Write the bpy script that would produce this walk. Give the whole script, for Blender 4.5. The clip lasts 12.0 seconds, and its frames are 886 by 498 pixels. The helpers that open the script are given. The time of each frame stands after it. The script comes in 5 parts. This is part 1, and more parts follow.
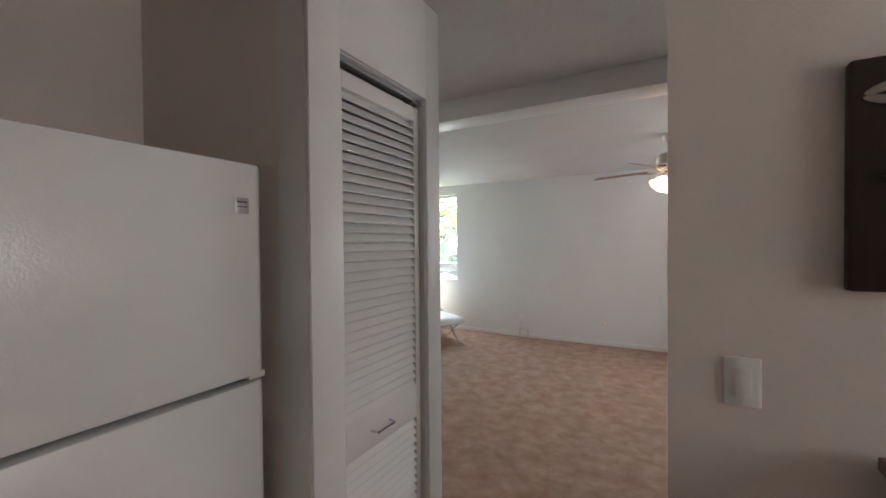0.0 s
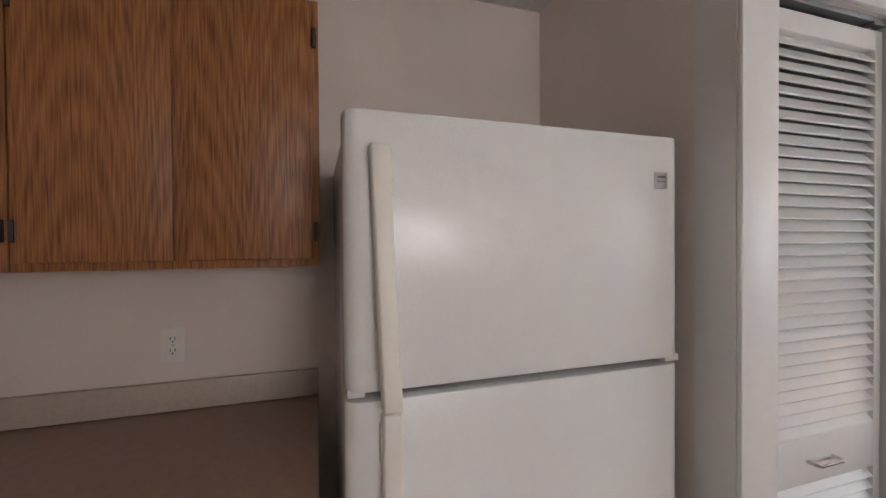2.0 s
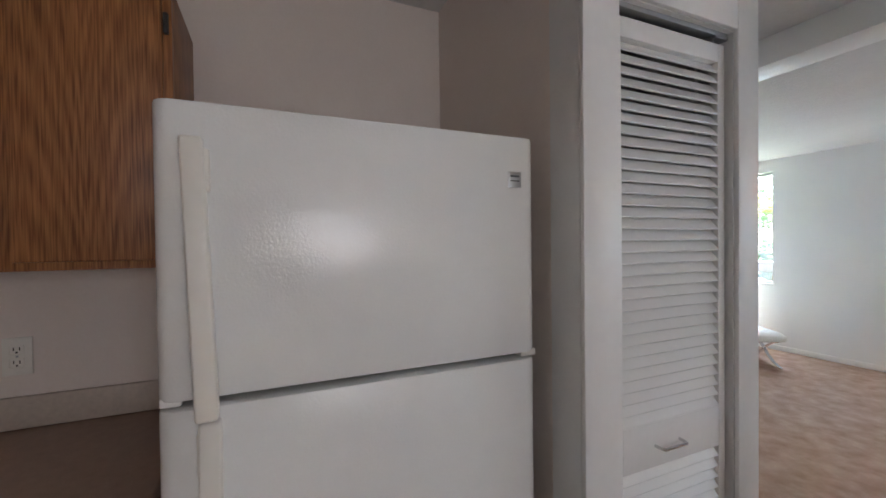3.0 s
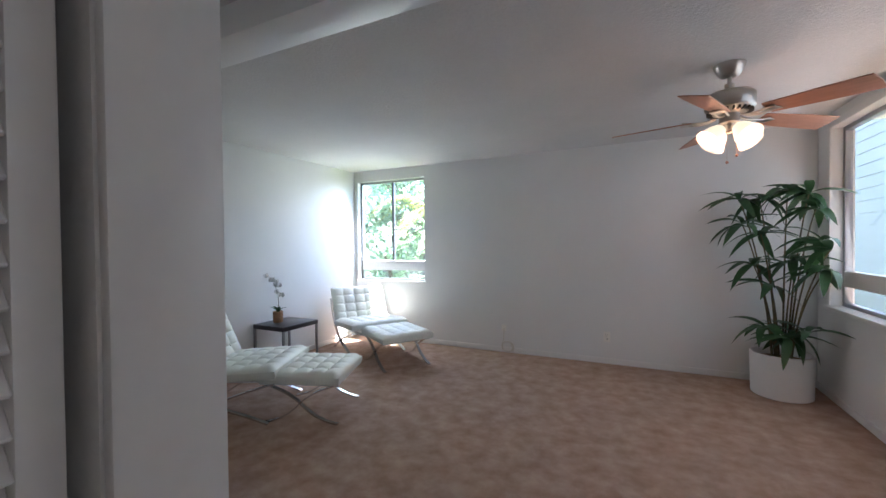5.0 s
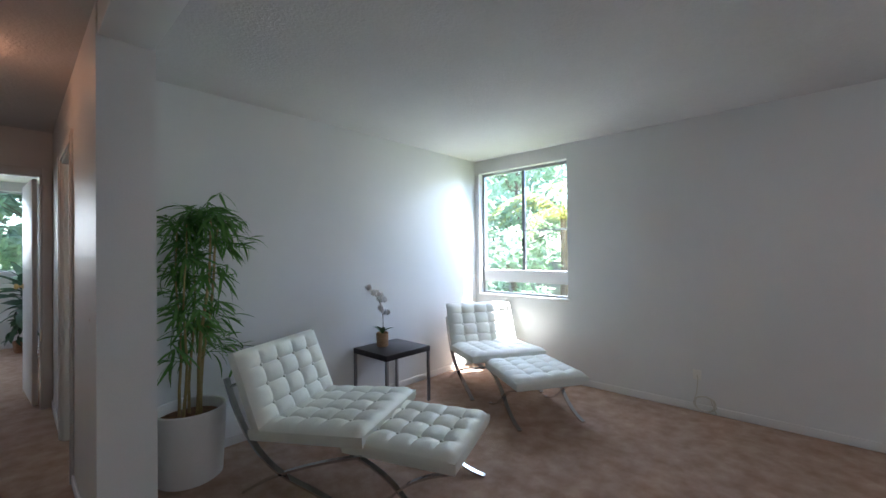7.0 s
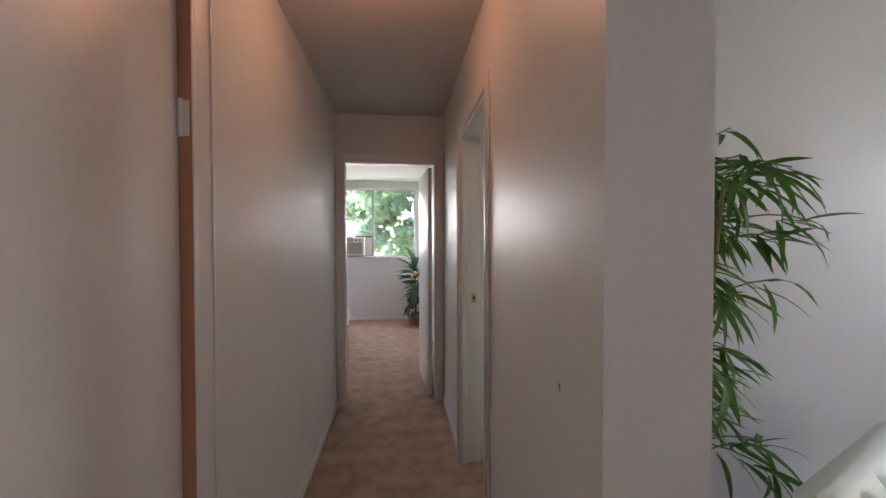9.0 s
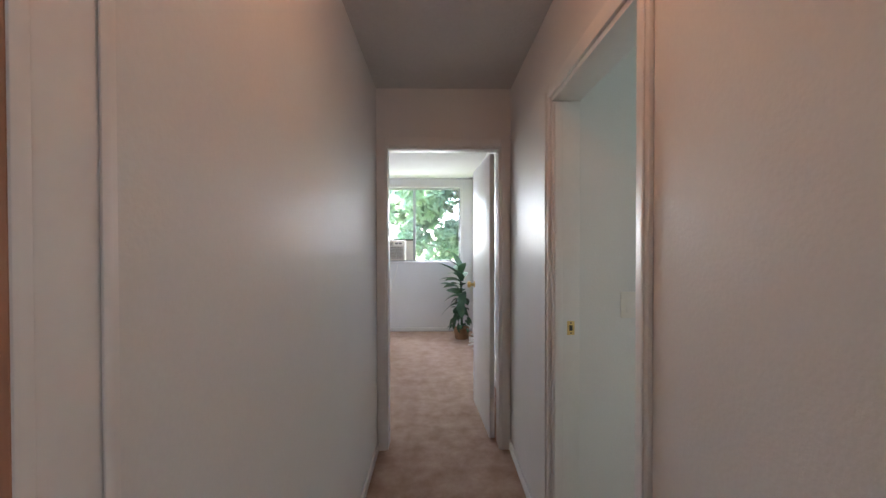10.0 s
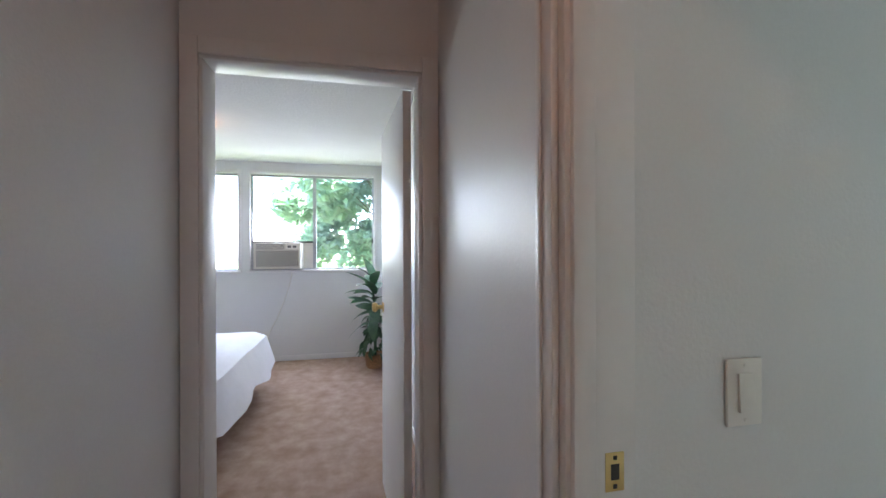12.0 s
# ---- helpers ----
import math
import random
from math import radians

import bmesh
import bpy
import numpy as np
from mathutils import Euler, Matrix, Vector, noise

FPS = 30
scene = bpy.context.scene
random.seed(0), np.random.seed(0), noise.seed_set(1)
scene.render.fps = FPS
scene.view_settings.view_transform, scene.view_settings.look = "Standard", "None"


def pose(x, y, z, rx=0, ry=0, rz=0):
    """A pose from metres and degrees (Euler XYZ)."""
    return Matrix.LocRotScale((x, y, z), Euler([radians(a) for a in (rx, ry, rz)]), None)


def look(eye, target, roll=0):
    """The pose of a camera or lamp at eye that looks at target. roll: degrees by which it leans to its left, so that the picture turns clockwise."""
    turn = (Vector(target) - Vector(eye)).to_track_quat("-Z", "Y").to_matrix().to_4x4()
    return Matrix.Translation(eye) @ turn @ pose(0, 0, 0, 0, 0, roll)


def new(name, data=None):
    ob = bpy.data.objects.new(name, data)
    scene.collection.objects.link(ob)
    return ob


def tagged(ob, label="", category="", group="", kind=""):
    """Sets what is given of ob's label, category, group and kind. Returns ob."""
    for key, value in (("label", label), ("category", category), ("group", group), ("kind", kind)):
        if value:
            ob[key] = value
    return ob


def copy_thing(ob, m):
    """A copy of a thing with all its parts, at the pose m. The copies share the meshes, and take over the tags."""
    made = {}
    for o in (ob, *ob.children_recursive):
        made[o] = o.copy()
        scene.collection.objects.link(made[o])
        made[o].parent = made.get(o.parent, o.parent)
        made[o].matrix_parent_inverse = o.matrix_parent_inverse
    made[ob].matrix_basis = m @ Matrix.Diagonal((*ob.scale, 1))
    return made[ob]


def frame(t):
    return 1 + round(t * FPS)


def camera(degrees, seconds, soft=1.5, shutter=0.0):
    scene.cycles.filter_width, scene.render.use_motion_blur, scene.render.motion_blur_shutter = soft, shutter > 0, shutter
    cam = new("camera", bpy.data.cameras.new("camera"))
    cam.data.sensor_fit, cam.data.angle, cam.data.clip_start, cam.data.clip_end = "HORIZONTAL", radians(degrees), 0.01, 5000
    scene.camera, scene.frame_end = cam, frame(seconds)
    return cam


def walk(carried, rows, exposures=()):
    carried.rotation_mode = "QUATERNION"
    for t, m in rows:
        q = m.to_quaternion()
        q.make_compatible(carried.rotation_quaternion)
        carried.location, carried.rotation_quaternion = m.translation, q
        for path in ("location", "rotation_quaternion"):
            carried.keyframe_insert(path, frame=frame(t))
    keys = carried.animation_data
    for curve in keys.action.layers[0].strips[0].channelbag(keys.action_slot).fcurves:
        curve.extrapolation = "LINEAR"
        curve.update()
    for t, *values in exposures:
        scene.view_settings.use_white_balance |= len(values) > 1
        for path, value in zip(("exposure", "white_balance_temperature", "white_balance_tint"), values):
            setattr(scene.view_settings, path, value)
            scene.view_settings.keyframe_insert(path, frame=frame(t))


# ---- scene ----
cam = camera(96.4, 12.0)
PATH = [
    (0, (4.260, -0.982, 1.478), (3.285, 0.764, 1.445), -0.5),
    (0.5, (4.174, -1.036, 1.460), (2.844, 0.457, 1.435), -0.5),
    (1, (4.107, -1.120, 1.437), (2.481, 0.044, 1.425), -0.4),
    (1.5, (4.079, -1.182, 1.428), (2.245, -0.386, 1.405), -0.3),
    (2, (4.095, -1.166, 1.422), (2.188, -0.562, 1.397), -0.4),
    (2.5, (4.144, -1.063, 1.43), (2.236, -0.465, 1.405), -0.7),
    (3, (4.172, -0.92, 1.417), (2.338, -0.123, 1.388), -0.7),
    (3.5, (4.151, -0.68, 1.403), (2.498, 0.447, 1.369), -0.7),
    (5.5, (3.636, 0.521, 1.36), (2.891, 2.377, 1.341), -0.6),
    (6, (3.473, 0.808, 1.357), (2.747, 2.672, 1.343), -0.6),
    (6.5, (3.31, 1.068, 1.387), (2.344, 2.819, 1.368), -0.2),
    (7, (2.998, 1.15, 1.337), (1.644, 2.622, 1.354), -0.6),
    (7.5, (2.596, 1.149, 1.388), (0.911, 2.226, 1.366), 0.2),
    (9.5, (1.069, 0.952, 1.376), (-0.929, 1.04, 1.352), -0.2),
    (10, (0.725, 0.893, 1.394), (-1.275, 0.925, 1.37), -0.1),
    (10.5, (0.382, 0.888, 1.396), (-1.617, 0.906, 1.376), -0.1),
    (11, (0.047, 0.899, 1.403), (-1.953, 0.912, 1.385), -0.1),
    (11.5, (-0.229, 0.944, 1.399), (-2.227, 1.036, 1.382), -0.2),
    (12, (-0.437, 1.091, 1.374), (-2.394, 1.503, 1.373), -0.2),
]
walk(cam, [(t, look(eye, target, roll)) for t, eye, target, roll in PATH],
     [(0.0, 4.2, 6250, 11), (2.0, 4.95, 6200, 13), (3.5, 4.3, 5800, 10), (5.5, 3.6, 5800, 13), (7.5, 3.4, 5800, 11), (9.5, 4.1, 6800, 24), (10.0, 4.25, 6250, 16), (10.5, 4.35, 5850, 9), (11.0, 4.3, 5750, 8), (12.0, 4.15, 5900, 15)])

# ---- world, sun and lamps ----
world = bpy.data.worlds.new("world")
scene.world = world
world.use_nodes = True
sky = world.node_tree.nodes.new("ShaderNodeTexSky")
sky.sky_type = "NISHITA"
sky.sun_disc = False
SUN_DIR = Vector((0.20, 0.27, 1.0)).normalized()
sky.sun_elevation = math.asin(SUN_DIR.z)
sky.sun_rotation = math.atan2(SUN_DIR.x, SUN_DIR.y)
background = world.node_tree.nodes["Background"]
world.node_tree.links.new(sky.outputs["Color"], background.inputs["Color"])
background.inputs["Strength"].default_value = 0.15
sun = new("sun", bpy.data.lights.new("sun", "SUN"))
sun.data.energy, sun.data.angle, sun.data.color = 5.0, radians(0.5), (1.0, 0.95, 0.88)
sun.matrix_world = look(SUN_DIR * 30, (0, 0, 0))


def window_light(name, eye, target, width, height, watts, color=(0.89, 0.96, 1.0)):
    ob = new(name, bpy.data.lights.new(name, "AREA"))
    ob.data.shape, ob.data.size, ob.data.size_y = "RECTANGLE", width, height
    ob.data.energy, ob.data.color = watts, color
    ob.matrix_world = look(eye, target)
    return ob


def bulb(name, place, watts, color, radius=0.04):
    ob = new(name, bpy.data.lights.new(name, "POINT"))
    ob.data.energy, ob.data.color, ob.data.shadow_soft_size = watts, color, radius
    ob.location = place
    return ob


WARM = (1.0, 0.44, 0.24)
window_light("sky_light_north", (0.63, 5.11, 1.56), (0.63, 0, -1.2), 1.1, 1.4, 1.4)
window_light("sky_light_east", (5.43, 3.4, 1.55), (0, 3.4, -0.4), 2.3, 1.4, 1.15)
window_light("sky_light_bedroom", (-5.74, 0.5, 1.72), (0, 0.5, -1.6), 1.4, 1.1, 1.9, (0.97, 0.96, 1.0))
window_light("sky_light_bedroom_side", (-5.74, -0.9, 1.72), (0, -0.9, -1.6), 1.0, 1.1, 0.95, (0.97, 0.96, 1.0))
window_light("sky_light_guest_room", (-3.2, 4.6, 1.7), (0, 4.4, 1.2), 0.7, 1.1, 3.0, (0.86, 1.0, 0.90))
window_light("sky_light_kitchen", (6.38, -0.46, 1.6), (0, -0.46, 1.3), 0.8, 0.8, 0.50, (1.0, 0.93, 0.87))
bulb("hall_bulb", (-0.09, 0.93, 2.36), 0.20, WARM, 0.05)
for dx, dy in ((0.10, -0.06), (-0.09, -0.08), (0.0, 0.11)):
    bulb("fan_bulb", (4.32 + dx, 3.19 + dy, 1.945), 0.14, WARM, 0.04)
bulb("bedroom_bulb", (-4.02, -0.22, 2.33), 0.09, WARM, 0.05)


# ---- materials ----
def mat(name, color, rough=0.6, metal=0.0, var=0.06, scale=3.0, bump=0.0, bump_scale=60.0, spec=0.5,
        stretch=(1, 1, 1), color2=None, detail=4.0, fine=0.03, bump_dist=0.002, emit=0.0, emit_color=(1, 1, 1), translucent=0.0):
    m = bpy.data.materials.new(name)
    m.use_nodes = True
    nt = m.node_tree
    b = nt.nodes["Principled BSDF"]
    tc = nt.nodes.new("ShaderNodeTexCoord")
    mp = nt.nodes.new("ShaderNodeMapping")
    mp.inputs["Scale"].default_value = stretch
    nt.links.new(tc.outputs["Object"], mp.inputs["Vector"])
    c1 = [max(0, c * (1 - var)) for c in color]
    c2 = color2 or [min(1, c * (1 + var)) for c in color]
    n1 = nt.nodes.new("ShaderNodeTexNoise")
    n1.inputs["Scale"].default_value, n1.inputs["Detail"].default_value, n1.inputs["Roughness"].default_value = scale, detail, 0.62
    nt.links.new(mp.outputs["Vector"], n1.inputs["Vector"])
    ramp = nt.nodes.new("ShaderNodeValToRGB")
    ramp.color_ramp.elements[0].position, ramp.color_ramp.elements[1].position = 0.3, 0.7
    ramp.color_ramp.elements[0].color, ramp.color_ramp.elements[1].color = (*c1, 1), (*c2, 1)
    nt.links.new(n1.outputs["Fac"], ramp.inputs["Fac"])
    n2 = nt.nodes.new("ShaderNodeTexNoise")
    n2.inputs["Scale"].default_value, n2.inputs["Detail"].default_value = bump_scale, 3.0
    nt.links.new(mp.outputs["Vector"], n2.inputs["Vector"])
    mix = nt.nodes.new("ShaderNodeMix")
    mix.data_type, mix.blend_type = "RGBA", "OVERLAY"
    mix.inputs["Factor"].default_value = min(1, fine * 8)
    nt.links.new(ramp.outputs["Color"], mix.inputs["A"])
    grey = nt.nodes.new("ShaderNodeMapRange")
    grey.inputs["To Min"].default_value, grey.inputs["To Max"].default_value = 0.3, 0.7
    nt.links.new(n2.outputs["Fac"], grey.inputs["Value"])
    nt.links.new(grey.outputs["Result"], mix.inputs["B"])
    nt.links.new(mix.outputs["Result"], b.inputs["Base Color"])
    b.inputs["Roughness"].default_value, b.inputs["Metallic"].default_value = rough, metal
    b.inputs["Specular IOR Level"].default_value = spec
    if bump:
        bn = nt.nodes.new("ShaderNodeBump")
        bn.inputs["Strength"].default_value, bn.inputs["Distance"].default_value = bump, bump_dist
        nt.links.new(n2.outputs["Fac"], bn.inputs["Height"])
        nt.links.new(bn.outputs["Normal"], b.inputs["Normal"])
    if emit:
        b.inputs["Emission Color"].default_value, b.inputs["Emission Strength"].default_value = (*emit_color, 1), emit
    if translucent:
        tr = nt.nodes.new("ShaderNodeBsdfTranslucent")
        nt.links.new(mix.outputs["Result"], tr.inputs["Color"])
        ms = nt.nodes.new("ShaderNodeMixShader")
        ms.inputs["Fac"].default_value = translucent
        nt.links.new(b.outputs["BSDF"], ms.inputs[1])
        nt.links.new(tr.outputs["BSDF"], ms.inputs[2])
        nt.links.new(ms.outputs["Shader"], nt.nodes["Material Output"].inputs["Surface"])
    return m


M_WALL = mat("wall_paint", (0.74, 0.74, 0.725), 0.40, var=0.03, scale=1.2, bump=0.25, bump_scale=120, bump_dist=0.0022)
# pinker than M_WALL: the cast of warm kitchen light is in the colour
M_KWALL = mat("warm_lit_kitchen_wall", (0.78, 0.70, 0.64), 0.42, var=0.03, scale=1.2, bump=0.25, bump_scale=120, bump_dist=0.0022)
M_CEIL = mat("ceiling_texture", (0.64, 0.63, 0.62), 0.9, var=0.04, scale=1.5, bump=0.7, bump_scale=60, bump_dist=0.006)
M_TRIM = mat("trim_paint", (0.76, 0.75, 0.73), 0.35, var=0.03, scale=2.0, bump=0.1, bump_scale=40)
M_CARPET = mat("carpet", (0.385, 0.25, 0.18), 0.95, color2=(0.55, 0.405, 0.315), scale=7.5, detail=9, bump=1.0, bump_scale=230, fine=0.09, bump_dist=0.008, spec=0.1)
M_VINYL = mat("vinyl", (0.42, 0.36, 0.30), 0.4, var=0.1, scale=6)
M_FRIDGE = mat("fridge_enamel", (0.80, 0.80, 0.78), 0.17, var=0.015, scale=2, bump=0.38, bump_scale=190, bump_dist=0.0013)
M_HANDLE = mat("cream_plastic", (0.80, 0.77, 0.70), 0.35, var=0.02)
M_GASKET = mat("grey_gasket", (0.10, 0.10, 0.10), 0.7)
M_SEAL = mat("pale_door_seal", (0.34, 0.33, 0.32), 0.7)
M_BADGE = mat("silver_badge", (0.55, 0.55, 0.55), 0.35, 0.8)
M_COUNTER = mat("laminate", (0.37, 0.25, 0.19), 0.4, var=0.08, scale=30, bump_scale=300, fine=0.05)
M_SPLASH = mat("backsplash_laminate", (0.52, 0.44, 0.37), 0.45, var=0.05, scale=30)
M_BLACK = mat("black_iron", (0.03, 0.028, 0.026), 0.5)
M_PLATE = mat("ivory_plastic", (0.80, 0.78, 0.72), 0.35, var=0.02)
M_CABLE = mat("cream_cable", (0.58, 0.55, 0.48), 0.5)
M_SLOT = mat("dark_slot", (0.05, 0.045, 0.04), 0.6)
M_BRASS = mat("brass", (0.72, 0.52, 0.22), 0.3, 1.0, var=0.08, scale=20)
M_CHROME = mat("chrome", (0.60, 0.60, 0.61), 0.08, 1.0, var=0.03)
M_NICKEL = mat("brushed_nickel", (0.52, 0.48, 0.43), 0.32, 1.0, var=0.05, stretch=(1, 1, 12), scale=12)
M_ALU = mat("aluminium", (0.42, 0.43, 0.44), 0.4, 0.7, var=0.05)
M_DARKALU = mat("dark_aluminium", (0.20, 0.205, 0.21), 0.4, 0.6, var=0.05)
# orange-brown stands in for warm shade on a white jamb reveal
M_JAMB = mat("warm_shade_jamb", (0.46, 0.23, 0.14), 0.45, var=0.15, scale=5, stretch=(4, 4, 0.4))
M_LEATHER = mat("white_leather", (0.74, 0.76, 0.70), 0.42, var=0.04, scale=5, bump=0.25, bump_scale=180)
M_STRAP = mat("leather_strap", (0.60, 0.60, 0.56), 0.5)
M_ESPRESSO = mat("espresso_wood", (0.025, 0.018, 0.022), 0.32, var=0.3, scale=8, stretch=(1, 12, 1))
M_LEG = mat("grey_steel", (0.32, 0.32, 0.33), 0.35, 0.8)
M_LEAF = mat("bamboo_leaf", (0.065, 0.19, 0.035), 0.5, color2=(0.15, 0.32, 0.06), scale=9, translucent=0.25)
M_LEAFD = mat("palm_leaf", (0.025, 0.075, 0.028), 0.4, color2=(0.05, 0.12, 0.04), scale=9, translucent=0.12)
M_LEAFB = mat("evergreen_leaf", (0.03, 0.09, 0.05), 0.4, color2=(0.07, 0.16, 0.07), scale=14, translucent=0.15)
# greens far paler than foliage: overexposed daylight put into the leaf colour
M_OUTLEAF = mat("washed_out_leaf", (0.24, 0.37, 0.24), 0.5, color2=(0.53, 0.65, 0.48), scale=2.2, translucent=0.6)
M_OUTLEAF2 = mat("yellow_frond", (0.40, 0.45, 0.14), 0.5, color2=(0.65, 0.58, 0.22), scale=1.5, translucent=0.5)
M_CANE = mat("cane", (0.30, 0.24, 0.08), 0.5, color2=(0.42, 0.30, 0.12), scale=14, stretch=(1, 1, 3))
M_STEM = mat("palm_stem", (0.05, 0.045, 0.025), 0.6, color2=(0.17, 0.13, 0.05), scale=12)
M_BARK = mat("bark", (0.20, 0.15, 0.11), 0.9, var=0.3, scale=8, bump=0.8, bump_scale=30)
M_SOIL = mat("soil", (0.17, 0.085, 0.04), 0.95, var=0.4, scale=30, bump=1.0, bump_scale=90, bump_dist=0.01)
M_POT = mat("white_pot", (0.78, 0.77, 0.75), 0.45, var=0.02)
M_BASKET = mat("wicker", (0.36, 0.20, 0.10), 0.7, var=0.35, scale=40, bump=0.9, bump_scale=90, stretch=(1, 1, 2), bump_dist=0.006)
M_PETAL = mat("white_petal", (0.82, 0.80, 0.78), 0.5, translucent=0.3)
M_BLADE = mat("fan_blade_wood", (0.40, 0.20, 0.13), 0.42, var=0.12, scale=5, stretch=(1, 8, 1))
M_GLOW = mat("lit_glass_shade", (0.80, 0.62, 0.48), 0.3, emit=0.09, emit_color=(1.0, 0.75, 0.50))
M_GLOWH = mat("lit_hall_glass", (0.85, 0.75, 0.60), 0.3, emit=0.18, emit_color=(1.0, 0.64, 0.30))
M_AC = mat("ac_plastic", (0.66, 0.62, 0.55), 0.5, var=0.03)
M_ACD = mat("ac_dark", (0.12, 0.12, 0.12), 0.5)
M_SHEET = mat("bed_linen", (0.80, 0.80, 0.84), 0.85, var=0.03, scale=4, bump=0.4, bump_scale=12, bump_dist=0.01)
M_NAVY = mat("dark_blue_cloth", (0.02, 0.025, 0.06), 0.9)
M_PURPLE = mat("purple_print", (0.07, 0.03, 0.12), 0.9)
M_RED = mat("red_print", (0.25, 0.03, 0.04), 0.9)
# pale siding darkened to grey: the shade it stands in is in the colour
M_SIDING = mat("shade_grey_siding", (0.20, 0.20, 0.195), 0.7, var=0.05, scale=2)
M_FENCE = mat("fence_grey", (0.36, 0.35, 0.34), 0.85, var=0.15, scale=3)
M_GROUND = mat("lawn", (0.10, 0.13, 0.05), 0.95, var=0.3, scale=2)
M_DARKWOOD = mat("dark_stained_wood", (0.028, 0.017, 0.012), 0.45, var=0.3, scale=6, stretch=(8, 1, 1))
M_RELIEF = mat("pewter_relief", (0.30, 0.26, 0.23), 0.4, 0.4, var=0.15, scale=30)
M_BROWN = mat("brown_wood", (0.20, 0.11, 0.07), 0.4, var=0.2, scale=6, stretch=(1, 8, 1))
M_SMUDGE = mat("brown_scuff", (0.33, 0.19, 0.12), 0.7, var=0.3, scale=50)

# oak veneer: bands of grain along z
M_OAK = bpy.data.materials.new("oak_veneer")
M_OAK.use_nodes = True
_n = M_OAK.node_tree
_b = _n.nodes["Principled BSDF"]
_tc = _n.nodes.new("ShaderNodeTexCoord")
_info = _n.nodes.new("ShaderNodeObjectInfo")
_mul = _n.nodes.new("ShaderNodeVectorMath")
_mul.operation = "ADD"
_n.links.new(_tc.outputs["Object"], _mul.inputs[0])
_comb = _n.nodes.new("ShaderNodeCombineXYZ")
_sc = _n.nodes.new("ShaderNodeMath")
_sc.operation = "MULTIPLY"
_sc.inputs[1].default_value = 7.0
_n.links.new(_info.outputs["Random"], _sc.inputs[0])
_n.links.new(_sc.outputs["Value"], _comb.inputs["Y"])
_n.links.new(_comb.outputs["Vector"], _mul.inputs[1])
_mp = _n.nodes.new("ShaderNodeMapping")
_mp.inputs["Scale"].default_value = (1, 1, 0.20)
_n.links.new(_mul.outputs["Vector"], _mp.inputs["Vector"])
_nz = _n.nodes.new("ShaderNodeTexNoise")
_nz.inputs["Scale"].default_value, _nz.inputs["Detail"].default_value = 2.6, 0.0
_n.links.new(_mp.outputs["Vector"], _nz.inputs["Vector"])


def oak_math(op, a, b=None, c=None):
    node = _n.nodes.new("ShaderNodeMath")
    node.operation = op
    for k, v in enumerate((a, b, c)):
        if isinstance(v, (int, float)):
            node.inputs[k].default_value = v
        elif v is not None:
            _n.links.new(v, node.inputs[k])
    return node.outputs["Value"]


# cathedral figure: growth rings cut along a slope, arches one above another, straight grain at the sides
_xyz = _n.nodes.new("ShaderNodeSeparateXYZ")
_n.links.new(_mul.outputs["Vector"], _xyz.inputs["Vector"])
_warp = oak_math("MULTIPLY_ADD", _nz.outputs["Fac"], 0.16, -0.08)
_across = oak_math("WRAP", oak_math("ADD", _xyz.outputs["Y"], _warp), 0.13, -0.13)
_arch = oak_math("MULTIPLY_ADD", oak_math("MULTIPLY", _across, _across), 32.0, _xyz.outputs["Z"])
_rings = oak_math("MULTIPLY", oak_math("MULTIPLY_ADD", _nz.outputs["Fac"], 0.25, _arch), 42.0)
_sin = _n.nodes.new("ShaderNodeMath")
_sin.operation = "SINE"
_n.links.new(_rings, _sin.inputs[0])
_mp2 = _n.nodes.new("ShaderNodeMapping")
_mp2.inputs["Scale"].default_value = (1, 1, 0.035)
_n.links.new(_mul.outputs["Vector"], _mp2.inputs["Vector"])
_pores = _n.nodes.new("ShaderNodeTexNoise")
_pores.inputs["Scale"].default_value, _pores.inputs["Detail"].default_value = 210, 2
_n.links.new(_mp2.outputs["Vector"], _pores.inputs["Vector"])
_add = _n.nodes.new("ShaderNodeMath")
_add.operation = "MULTIPLY_ADD"
_add.inputs[1].default_value = 0.06
_n.links.new(_sin.outputs["Value"], _add.inputs[0])
_n.links.new(_pores.outputs["Fac"], _add.inputs[2])
_rp = _n.nodes.new("ShaderNodeValToRGB")
_rp.color_ramp.elements[0].position, _rp.color_ramp.elements[1].position = 0.28, 0.70
_rp.color_ramp.elements[0].color = (0.16, 0.056, 0.018, 1)
_rp.color_ramp.elements[1].color = (0.41, 0.175, 0.058, 1)
_n.links.new(_add.outputs["Value"], _rp.inputs["Fac"])
_n.links.new(_rp.outputs["Color"], _b.inputs["Base Color"])
_b.inputs["Roughness"].default_value = 0.42

M_GLASS = bpy.data.materials.new("window_glass")
M_GLASS.use_nodes = True
_g = M_GLASS.node_tree
_t = _g.nodes.new("ShaderNodeBsdfTransparent")
_gl = _g.nodes.new("ShaderNodeBsdfGlossy")
_gl.inputs["Roughness"].default_value = 0.02
_mx = _g.nodes.new("ShaderNodeMixShader")
_mx.inputs["Fac"].default_value = 0.06
_g.links.new(_t.outputs["BSDF"], _mx.inputs[1])
_g.links.new(_gl.outputs["BSDF"], _mx.inputs[2])
_g.links.new(_mx.outputs["Shader"], _g.nodes["Material Output"].inputs["Surface"])


